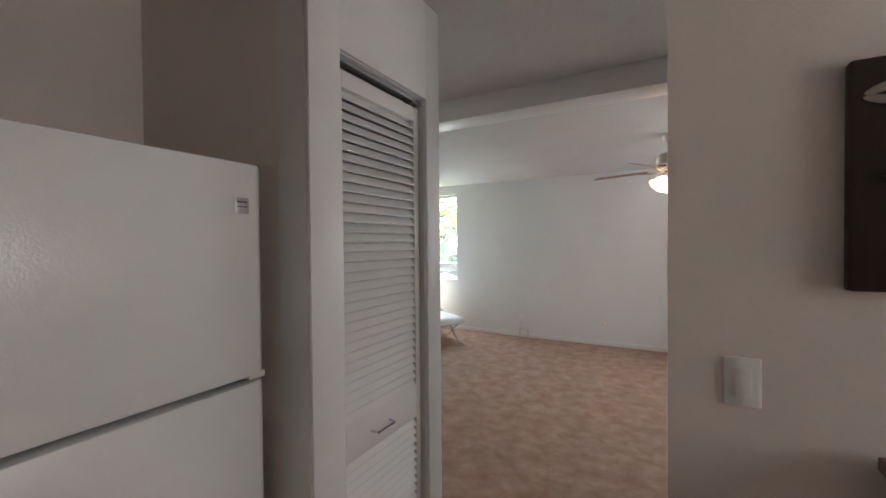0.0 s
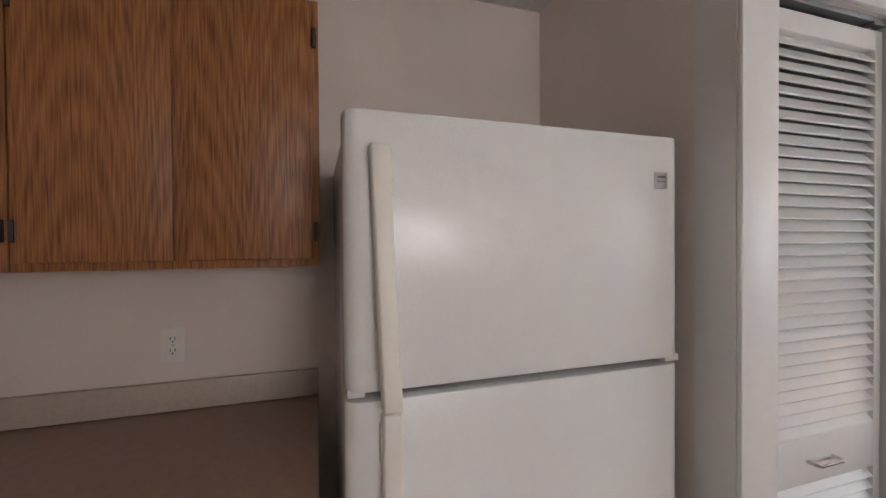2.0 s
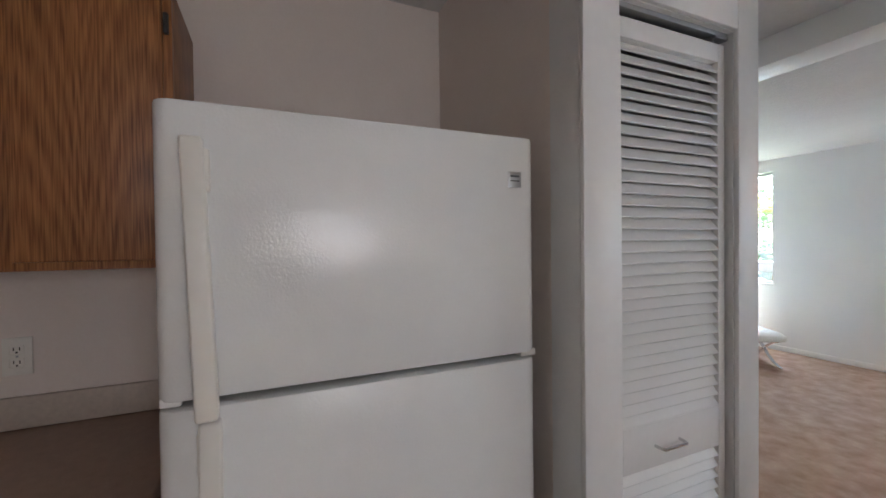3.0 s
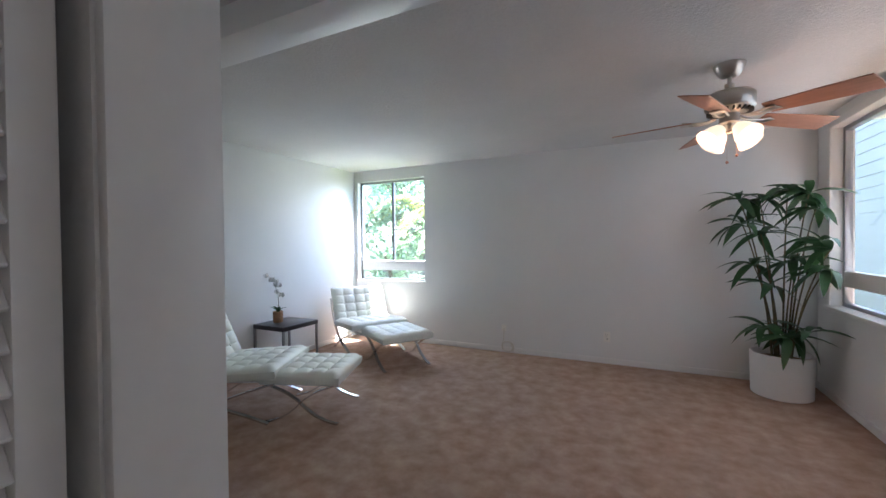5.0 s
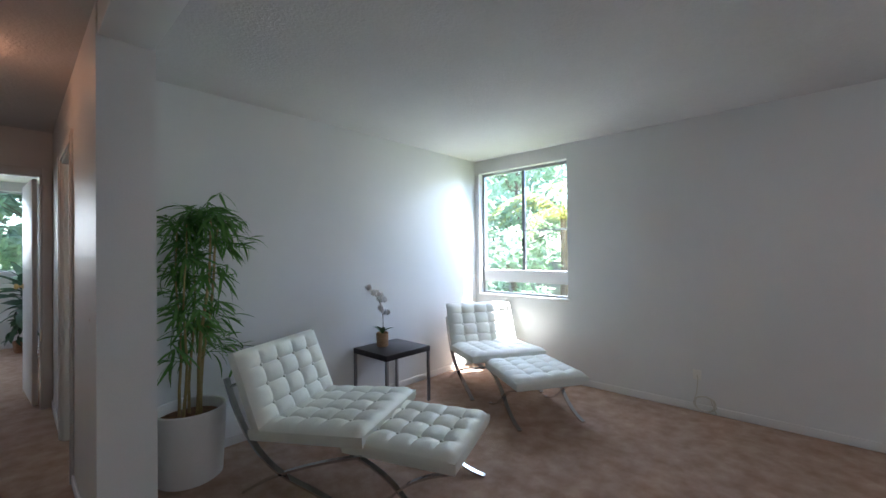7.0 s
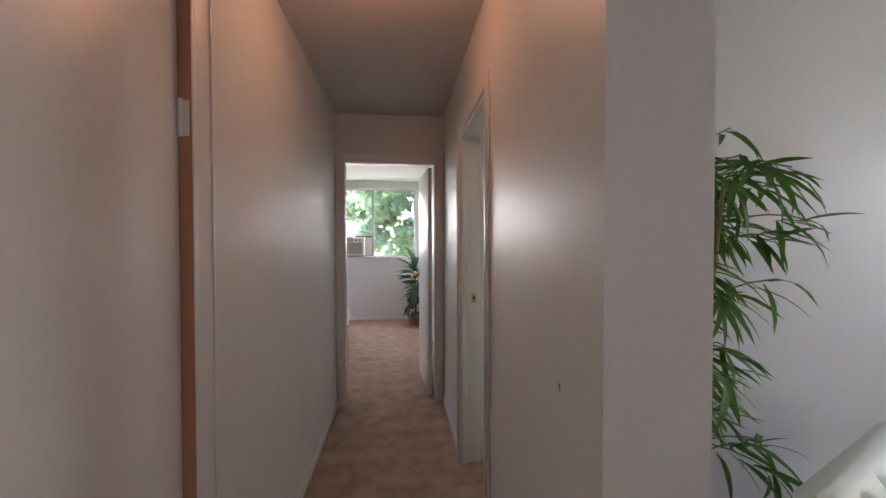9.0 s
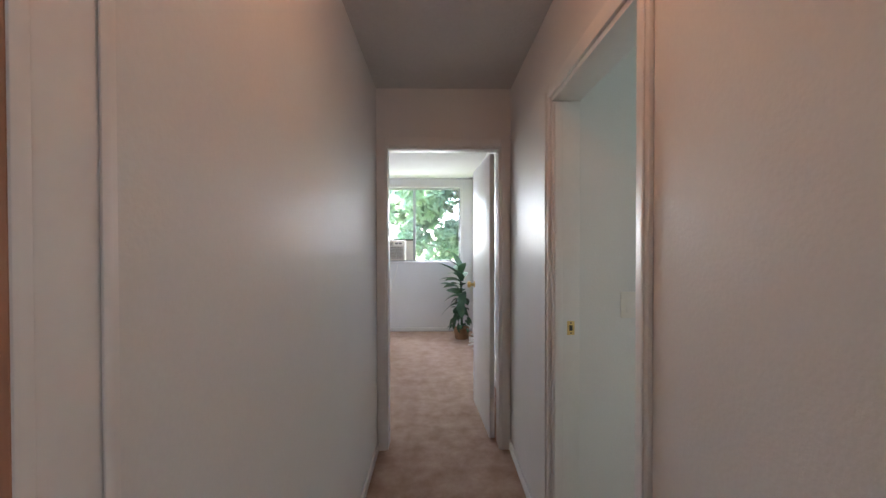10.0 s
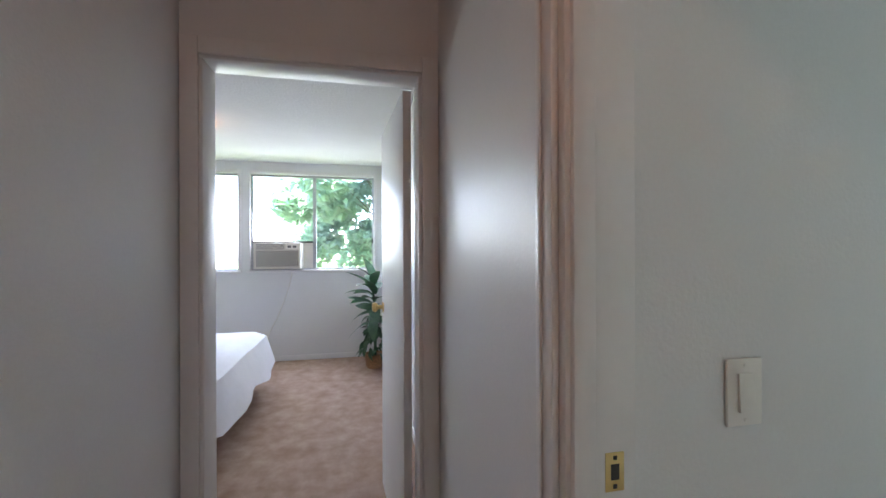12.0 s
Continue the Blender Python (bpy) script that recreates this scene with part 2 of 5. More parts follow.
# ---- mesh helpers ----
def box(bm, lo, hi, bevel=0.0, seg=2):
    m = Matrix.LocRotScale([(a + b) / 2 for a, b in zip(lo, hi)], None, [abs(b - a) for a, b in zip(lo, hi)])
    made = bmesh.ops.create_cube(bm, size=1.0, matrix=m)["verts"]
    if bevel:
        edges = list({e for v in made for e in v.link_edges})
        bmesh.ops.bevel(bm, geom=edges, offset=bevel, segments=seg, affect="EDGES", profile=0.5)


def boxbm(lo, hi, bevel=0.0, seg=2):
    bm = bmesh.new()
    box(bm, lo, hi, bevel, seg)
    return bm


def lathe(bm, profile, n=28, centre=(0, 0, 0)):
    rings = []
    for r, z in profile:
        rings.append([bm.verts.new((centre[0] + r * math.cos(2 * math.pi * i / n), centre[1] + r * math.sin(2 * math.pi * i / n), centre[2] + z)) for i in range(n)])
    for a, b in zip(rings, rings[1:]):
        for i in range(n):
            bm.faces.new((a[i], a[(i + 1) % n], b[(i + 1) % n], b[i]))
    for ring, flip in ((rings[0], True), (rings[-1], False)):
        if (ring[0].co - ring[n // 2].co).length > 1e-4:
            bm.faces.new(ring[::-1] if flip else ring)


def tube(bm, pts, r, n=8, taper=1.0):
    pts = [Vector(p) for p in pts]
    rings = []
    for k, p in enumerate(pts):
        d = (pts[min(k + 1, len(pts) - 1)] - pts[max(k - 1, 0)]).normalized()
        side = d.cross(Vector((0.31, 0.17, 0.93)))
        if side.length < 0.1:
            side = d.cross(Vector((1, 0, 0)))
        side.normalize()
        up = d.cross(side)
        rr = r * (1 + (taper - 1) * k / max(1, len(pts) - 1))
        rings.append([bm.verts.new(p + rr * (side * math.cos(2 * math.pi * i / n) + up * math.sin(2 * math.pi * i / n))) for i in range(n)])
    for a, b in zip(rings, rings[1:]):
        for i in range(n):
            bm.faces.new((a[i], a[(i + 1) % n], b[(i + 1) % n], b[i]))
    bm.faces.new(rings[0][::-1]), bm.faces.new(rings[-1])


def bezier(p0, p1, p2, n=10):
    p0, p1, p2 = Vector(p0), Vector(p1), Vector(p2)
    return [(1 - s) ** 2 * p0 + 2 * s * (1 - s) * p1 + s * s * p2 for s in (i / n for i in range(n + 1))]


def flat_bar(bm, pts, width, thick):
    """A bent flat bar in the xz plane, width along y."""
    pts = [Vector(p) for p in pts]
    rings = []
    for k, p in enumerate(pts):
        d = (pts[min(k + 1, len(pts) - 1)] - pts[max(k - 1, 0)]).normalized()
        nrm = Vector((-d.z, 0, d.x))
        rings.append([bm.verts.new(p + Vector((0, a * width / 2, 0)) + nrm * b * thick / 2) for a, b in ((-1, -1), (1, -1), (1, 1), (-1, 1))])
    for a, b in zip(rings, rings[1:]):
        for i in range(4):
            bm.faces.new((a[i], a[(i + 1) % 4], b[(i + 1) % 4], b[i]))
    bm.faces.new(rings[0][::-1]), bm.faces.new(rings[-1])


def finish(name, bm, material, smooth=True):
    me = bpy.data.meshes.new(name)
    bmesh.ops.recalc_face_normals(bm, faces=bm.faces)
    bm.to_mesh(me)
    bm.free()
    me.materials.append(material)
    if smooth:
        me.shade_smooth()
        me.set_sharp_from_angle(angle=radians(35))
    return me


def part(name, bm, material, parent, label="", m=None):
    me = finish(name, bm, material) if isinstance(bm, bmesh.types.BMesh) else bm
    ob = new(name, me)
    ob.parent = parent
    if m is not None:
        ob.matrix_basis = m
    if label:
        ob["label"] = label
    return ob


def thing(name, m, label, category, group="", kind=""):
    ob = new(name)
    ob.empty_display_size = 0.1
    ob.matrix_basis = m
    return tagged(ob, label, category, group, kind)


def solid(name, bm, material, label, category, kind="structure"):
    return tagged(new(name, finish(name, bm, material)), label, category, kind=kind)


def wall(name, axis, lo, hi, a0, a1, openings=(), material=None, label="", z0=0.0, z1=2.44):
    """A wall between lo and hi across its thickness, from a0 to a1 along axis, with openings (from, to, bottom, top)."""
    bm = bmesh.new()

    def piece(s0, s1, b, t):
        if s1 - s0 > 1e-4 and t - b > 1e-4:
            box(bm, (s0, lo, b) if axis == "x" else (lo, s0, b), (s1, hi, t) if axis == "x" else (hi, s1, t))
    at = a0
    for s0, s1, b, t in sorted(openings):
        piece(at, s0, z0, z1), piece(s0, s1, z0, b), piece(s0, s1, t, z1)
        at = s1
    piece(at, a1, z0, z1)
    return solid(name, bm, material or M_WALL, label or "painted off-white plaster wall with light texture", "wall")


def skirting(axis, c0, c1, a0, a1, label="white painted low baseboard along the carpet"):
    lo, hi = ((a0, c0, 0), (a1, c1, 0.062)) if axis == "x" else ((c0, a0, 0), (c1, a1, 0.062))
    return solid("baseboard", boxbm(lo, hi, 0.003), M_TRIM, label, "baseboard")


# ---- structure ----
solid("floor", boxbm((-5.8, -3.1, -0.12), (6.5, 5.15, 0.0)), M_CARPET, "tan cut-pile carpet with worn mottled patches", "floor")
solid("kitchen_floor", boxbm((2.545, -3.0, 0.0), (6.3, 0.17, 0.004)), M_VINYL, "beige vinyl sheet floor in the kitchen", "floor")
solid("ceiling", boxbm((-5.8, -3.1, 2.44), (6.5, 5.15, 2.62)), M_CEIL, "off-white sprayed texture ceiling", "ceiling")
wall("wall_north", "x", 5.0, 5.15, -3.25, 5.45, [(0.06, 1.19, 0.842, 2.287)])
wall("wall_living_west", "y", -0.12, 0.0, 1.61, 5.0)
wall("wall_east", "y", 5.3, 5.45, 0.52, 5.0, [(2.1, 4.72, 0.80, 2.31)])
wall("wall_hall_north", "x", 1.394, 1.51, -1.95, -0.12, [(-1.0, -0.24, 0, 2.03)])
wall("wall_stub", "x", 1.394, 1.61, -0.12, 0.743)
solid("ceiling_beam", boxbm((0.743, 1.40, 2.300), (5.3, 1.605, 2.44), 0.004), M_WALL, "off-white boxed beam across the living room ceiling", "beam")
wall("wall_hall_end", "y", -2.07, -1.95, -2.2, 1.394, [(0.55, 1.329, 0, 2.05)])
wall("wall_hall_south", "x", 0.37, 0.489, -1.95, 2.72, [(0.337, 1.03, 0, 2.03)])
wall("wall_bedroom_north", "x", 1.473, 1.59, -5.62, -2.07)
wall("wall_bedroom_corner", "x", 1.394, 1.51, -2.07, -1.95)
wall("wall_bedroom_west", "y", -5.77, -5.62, -2.2, 1.59, [(-1.6, -0.34, 1.118, 2.297), (-0.21, 1.272, 1.118, 2.297)])
wall("wall_bedroom_south", "x", -2.32, -2.2, -5.77, -1.95)
wall("wall_guest_west", "y", -3.25, -3.1, 1.59, 5.0, [(4.2, 4.92, 1.12, 2.3)])
wall("wall_guest_closet", "y", -1.12, -1.0, 1.51, 2.13)
wall("wall_kitchen_west", "y", 2.425, 2.545, -3.0, -0.22, material=M_KWALL)
wall("wall_niche", "x", -0.22, -0.12, 2.425, 3.30, material=M_KWALL)
wall("wall_closet_front", "y", 3.30, 3.41, -0.22, 0.489, [(-0.097, 0.386, 0, 2.052)])
wall("wall_closet_back", "y", 2.425, 2.545, -0.12, 0.37)
wall("wall_outer_south", "x", -3.12, -3.0, -2.07, 2.425)
wall("wall_outer_west", "y", -2.07, -1.95, -3.0, -2.32)
wall("wall_closet_side", "x", 0.37, 0.489, 2.72, 3.30)
wall("wall_kitchen_north", "x", 0.17, 0.29, 4.268, 6.3, material=M_KWALL)
wall("wall_dining_south", "x", 0.29, 0.41, 5.3, 6.45)
wall("wall_dining_east", "y", 5.3, 5.45, 0.29, 0.52)
wall("wall_kitchen_south", "x", -3.12, -3.0, 2.425, 6.45, material=M_KWALL)
wall("wall_kitchen_east", "y", 6.3, 6.45, -3.0, 0.29, [(-1.05, 0.12, 1.1, 2.1)], material=M_KWALL)
solid("trim", boxbm((3.41, -0.22, 0.0), (3.425, -0.099, 2.44), 0.003), M_TRIM, "white painted flat board beside the closet door", "trim")
solid("trim", boxbm((3.41, 0.388, 0.0), (3.425, 0.489, 2.44), 0.003), M_TRIM, "white painted flat board beside the closet door", "trim")
solid("trim", boxbm((3.41, -0.099, 2.054), (3.424, 0.388, 2.44), 0.003), M_TRIM, "white painted board over the closet door", "trim")
skirting("x", 4.988, 5.0, 0.0, 5.3)
skirting("y", 0.0, 0.012, 1.61, 4.988)
skirting("y", 5.288, 5.3, 0.52, 4.988)
skirting("x", 0.489, 0.501, -1.95, 0.225)
skirting("x", 1.382, 1.394, -1.95, -1.06)
skirting("x", 1.382, 1.394, -0.18, 0.743)
skirting("y", -5.62, -5.608, -2.2, 1.473)
skirting("x", 1.461, 1.473, -5.6, -2.07)
skirting("y", -1.0, -0.988, 1.6, 2.13)


def casing_x(name, y0, y1, x0, x1, top, label, wdt=0.06):
    """A door's casing on a wall along x: two uprights and a head."""
    t = thing(name, pose(0, 0, 0), label, "door frame", kind="structure")
    ya, yb = min(y0, y1), max(y0, y1)
    s = 1 if y1 > y0 else -1
    for a, b in ((x0 - wdt, x0), (x1, x1 + wdt)):
        part("upright", boxbm((a, ya, 0), (b, yb, top + wdt), 0.004), M_TRIM, t)
        mid = a + 0.022 if b < (x0 + x1) / 2 else b - 0.022
        part("moulding", boxbm((mid - 0.008, min(y1, y1 + s * 0.005), 0), (mid + 0.008, max(y1, y1 + s * 0.005), top + wdt * 0.6), 0.003), M_TRIM, t)
    part("head", boxbm((x0, ya, top), (x1, yb, top + wdt), 0.004), M_TRIM, t)
    return t


def lining_x(t, ylo, yhi, x0, x1, top):
    part("jamb", boxbm((x0, ylo, 0), (x0 + 0.02, yhi, top - 0.02), 0.002), M_TRIM, t)
    part("jamb", boxbm((x1 - 0.02, ylo, 0), (x1, yhi, top - 0.02), 0.002), M_TRIM, t)
    part("jamb_head", boxbm((x0, ylo, top - 0.02), (x1, yhi, top), 0.002), M_TRIM, t)


# guest room doorway, with strike plate
g = casing_x("door_frame_1", 1.394, 1.38, -1.0, -0.24, 2.03, "white painted door casing with stepped moulding on the hall wall")
lining_x(g, 1.392, 1.512, -1.0, -0.24, 2.03)
part("door_stop", boxbm((-0.98, 1.400, 0), (-0.968, 1.436, 2.0), 0.002), M_TRIM, g)
plate = part("strike_plate", boxbm((-0.98, 1.458, 1.0), (-0.9785, 1.490, 1.06), 0.0005), M_BRASS, g, "brass strike plate")
part("latch_hole", boxbm((-0.9786, 1.467, 1.018), (-0.9776, 1.481, 1.042)), M_SLOT, plate)
for z in (1.008, 1.052):
    part("screw", boxbm((-0.9786, 1.471, z - 0.003), (-0.9772, 1.477, z + 0.003)), M_SLOT, plate)
# hall closet door, closed
c = casing_x("door_frame_2", 0.489, 0.503, 0.337, 1.03, 2.03, "white painted door casing with stepped moulding on the hall wall", 0.106)
lining_x(c, 0.368, 0.505, 0.337, 1.03, 2.03)
d = thing("door_1", pose(0, 0, 0), "flush white painted closet door standing closed in its frame", "door", kind="structure")
part("door_panel", boxbm((0.363, 0.436, 0.012), (1.006, 0.473, 2.0), 0.003), M_TRIM, d)
# thin added strip: the reveal's warm shade put in as colour
part("jamb_edge", boxbm((0.357, 0.440, 0.0), (0.3585, 0.502, 2.008)), M_JAMB, c, "thin orange-brown strip painting the warm shade on the jamb reveal")
for z in (0.25, 1.69):
    h = part("hinge", boxbm((0.3586, 0.474, z - 0.045), (0.3606, 0.497, z + 0.045), 0.0008), M_PLATE, d)
    bmk = bmesh.new()
    lathe(bmk, [(0.006, -0.047), (0.006, 0.047)], 10, (0.366, 0.479, z))
    part("knuckle", bmk, M_PLATE, h)
# bedroom doorway in the hall's end wall
e = thing("door_frame_3", pose(0, 0, 0), "white painted flat door casing at the end of the hall", "door frame", kind="structure")
part("upright", boxbm((-1.95, 0.492, 0), (-1.936, 0.55, 2.11), 0.003), M_TRIM, e)
part("upright", boxbm((-1.95, 1.329, 0), (-1.936, 1.389, 2.11), 0.003), M_TRIM, e)
part("head", boxbm((-1.95, 0.55, 2.05), (-1.936, 1.329, 2.11), 0.003), M_TRIM, e)
part("jamb", boxbm((-2.072, 0.55, 0), (-1.948, 0.562, 2.038), 0.002), M_TRIM, e)
part("jamb", boxbm((-2.072, 1.314, 0), (-1.948, 1.329, 2.038), 0.002), M_TRIM, e)
part("jamb_head", boxbm((-2.072, 0.55, 2.038), (-1.948, 1.329, 2.05), 0.002), M_TRIM, e)
d = thing("door_2", pose(-2.075, 1.302, 0, 0, 0, 184), "flush white painted bedroom door standing wide open", "door", kind="structure")
part("door_panel", boxbm((0.0, 0.0, 0.012), (0.70, 0.035, 2.03), 0.003), M_TRIM, d)
for s, y in ((1, 0.035), (-1, 0.0)):
    bmk = bmesh.new()
    lathe(bmk, [(0.028, 0), (0.028, 0.006), (0.012, 0.008), (0.012, 0.03), (0.024, 0.038), (0.028, 0.05), (0.022, 0.062), (0.0, 0.066)], 20)
    bmesh.ops.transform(bmk, matrix=pose(0.64, y, 1.045, -90 * s, 0, 0), verts=bmk.verts)
    part("knob", bmk, M_BRASS, d, "polished brass knob")
for z in (0.25, 1.78):
    part("hinge", boxbm((-0.004, 0.002, z - 0.045), (0.0, 0.033, z + 0.045)), M_PLATE, d)


# ---- windows ----
def window_north():
    w = thing("window_1", pose(0, 0, 0), "aluminium sliding window over a fixed strip of glass", "window", kind="structure")
    x0, x1, z0, z1, y = 0.06, 1.19, 0.842, 2.287, 5.075
    for lo, hi in (((x0, y, z0), (x0 + 0.03, y + 0.05, z1)), ((x1 - 0.012, y, z0), (x1, y + 0.05, z1)),
                   ((x0 + 0.03, y, z1 - 0.03), (x1 - 0.012, y + 0.05, z1)), ((x0 + 0.03, y, z0), (x1 - 0.012, y + 0.05, z0 + 0.02))):
        part("frame", boxbm(lo, hi, 0.002), M_ALU, w)
    part("transom", boxbm((x0 + 0.03, y - 0.01, 0.985), (x1 - 0.012, y + 0.06, 1.125), 0.004), M_TRIM, w, "white painted wide transom rail")
    part("meeting_stile", boxbm((0.610, y + 0.005, 1.125), (0.645, y + 0.045, z1 - 0.03), 0.002), M_DARKALU, w)
    part("latch", boxbm((0.615, y - 0.012, 1.40), (0.64, y + 0.005, 1.49), 0.003), M_BLACK, w)
    part("glazing_bar", boxbm((0.65, y + 0.012, 1.565), (x1 - 0.012, y + 0.036, 1.58), 0.001), M_ALU, w)
    for a, b, c_, d_ in ((x0 + 0.03, 0.605, 1.125, z1 - 0.03), (0.65, x1 - 0.012, 1.125, 1.565), (0.65, x1 - 0.012, 1.58, z1 - 0.03), (x0 + 0.03, x1 - 0.012, z0 + 0.02, 0.985)):
        part("pane", boxbm((a, y + 0.022, c_), (b, y + 0.026, d_)), M_GLASS, w).visible_shadow = False
    part("sill", boxbm((x0 - 0.0, 4.975, z0 - 0.022), (x1 + 0.02, 5.074, z0 + 0.001), 0.004), M_TRIM, w)


def window_east():
    w = thing("window_2", pose(0, 0, 0), "wide aluminium window over a fixed strip of glass", "window", kind="structure")
    y0, y1, z0, z1, x = 2.1, 4.72, 0.80, 2.31, 5.375
    for lo, hi in (((x, y0, z0), (x + 0.05, y0 + 0.035, z1)), ((x, y1 - 0.035, z0), (x + 0.05, y1, z1)),
                   ((x, y0 + 0.035, z1 - 0.035), (x + 0.05, y1 - 0.035, z1)), ((x, y0 + 0.035, z0), (x + 0.05, y1 - 0.035, z0 + 0.03))):
        part("frame", boxbm(lo, hi, 0.002), M_ALU, w)
    part("transom", boxbm((x - 0.01, y0 + 0.035, 0.97), (x + 0.06, y1 - 0.035, 1.10), 0.004), M_TRIM, w, "white painted wide transom rail")
    part("meeting_stile", boxbm((x + 0.005, 3.39, 1.10), (x + 0.045, 3.43, z1 - 0.035), 0.002), M_ALU, w)
    for a, b, c_, d_ in ((y0 + 0.035, 3.39, 1.10, z1 - 0.035), (3.43, y1 - 0.035, 1.10, z1 - 0.035), (y0 + 0.035, y1 - 0.035, z0 + 0.03, 0.97)):
        part("pane", boxbm((x + 0.022, a, c_), (x + 0.026, b, d_)), M_GLASS, w).visible_shadow = False
    part("sill", boxbm((5.26, y0 - 0.03, z0 - 0.03), (5.374, y1 + 0.03, z0 + 0.001), 0.004), M_TRIM, w)
    part("casing", boxbm((5.288, y1, z0), (5.3, y1 + 0.05, z1 + 0.06), 0.002), M_TRIM, w)
    part("casing", boxbm((5.288, y0, z1), (5.3, y1, z1 + 0.06), 0.002), M_TRIM, w)


def window_bedroom(name, y0, y1, bars):
    w = thing(name, pose(0, 0, 0), "aluminium sliding bedroom window with a white sill", "window", kind="structure")
    z0, z1, x = 1.118, 2.297, -5.72
    for lo, hi in (((x, y0, z0), (x + 0.05, y0 + 0.02, z1)), ((x, y1 - 0.02, z0), (x + 0.05, y1, z1)),
                   ((x, y0 + 0.02, z1 - 0.025), (x + 0.05, y1 - 0.02, z1)), ((x, y0 + 0.02, z0), (x + 0.05, y1 - 0.02, z0 + 0.02))):
        part("frame", boxbm(lo, hi, 0.002), M_ALU, w)
    at = y0 + 0.02
    for b in (*bars, None):
        end = b - 0.02 if b is not None else y1 - 0.02
        low = 1.475 if (name == "window_3" and at < 0) else z0 + 0.02
        part("pane", boxbm((x + 0.022, at, low), (x + 0.026, end, z1 - 0.025)), M_GLASS, w).visible_shadow = False
        if b is not None:
            part("meeting_stile", boxbm((x + 0.004, b - 0.02, z0 + 0.02), (x + 0.048, b + 0.02, z1 - 0.025), 0.002), M_ALU, w)
            at = b + 0.02
    part("sill", boxbm((-5.671, y0 - 0.04, z0 - 0.03), (-5.585, y1 + 0.04, z0 + 0.001), 0.004), M_TRIM, w)
    part("casing", boxbm((-5.62, y0, z1), (-5.606, y1, z1 + 0.04), 0.003), M_TRIM, w)
    part("casing", boxbm((-5.62, y1, z0), (-5.606, y1 + 0.035, z1 + 0.04), 0.003), M_TRIM, w)
    return w


window_north()
window_east()
w3 = window_bedroom("window_3", -0.21, 1.272, [0.535])
part("sash_rail", boxbm((-5.715, -0.19, 1.455), (-5.675, 0.515, 1.475), 0.002), M_BLACK, w3)
part("filler_panel", boxbm((-5.71, 0.40, 1.138), (-5.69, 0.515, 1.455), 0.002), M_AC, w3)
part("filler_panel", boxbm((-5.71, -0.19, 1.138), (-5.69, -0.13, 1.455), 0.002), M_AC, w3)
part("latch", boxbm((-5.668, 1.245, 1.45), (-5.655, 1.262, 1.51), 0.002), M_BLACK, w3)
window_bedroom("window_4", -1.6, -0.34, [-0.95])
w5 = thing("window_5", pose(0, 0, 0), "narrow aluminium window in the guest room", "window", kind="structure")
for lo, hi in (((-3.2, 4.2, 1.12), (-3.15, 4.225, 2.3)), ((-3.2, 4.895, 1.12), (-3.15, 4.92, 2.3)), ((-3.2, 4.225, 2.275), (-3.15, 4.895, 2.3)), ((-3.2, 4.225, 1.12), (-3.15, 4.895, 1.145)), ((-3.2, 4.43, 1.145), (-3.15, 4.46, 2.275))):
    part("frame", boxbm(lo, hi, 0.002), M_ALU, w5)
part("pane", boxbm((-3.178, 4.225, 1.145), (-3.174, 4.895, 2.275)), M_GLASS, w5).visible_shadow = False
part("sill", boxbm((-3.15, 4.17, 1.09), (-3.06, 4.95, 1.121), 0.004), M_TRIM, w5)
w6 = thing("window_6", pose(0, 0, 0), "aluminium kitchen window", "window", kind="structure")
for lo, hi in (((6.36, -1.05, 1.1), (6.41, -1.02, 2.1)), ((6.36, 0.09, 1.1), (6.41, 0.12, 2.1)), ((6.36, -1.02, 2.07), (6.41, 0.09, 2.1)), ((6.36, -1.02, 1.1), (6.41, 0.09, 1.13))):
    part("frame", boxbm(lo, hi, 0.002), M_ALU, w6)
part("pane", boxbm((6.383, -1.02, 1.13), (6.387, 0.09, 2.07)), M_GLASS, w6).visible_shadow = False


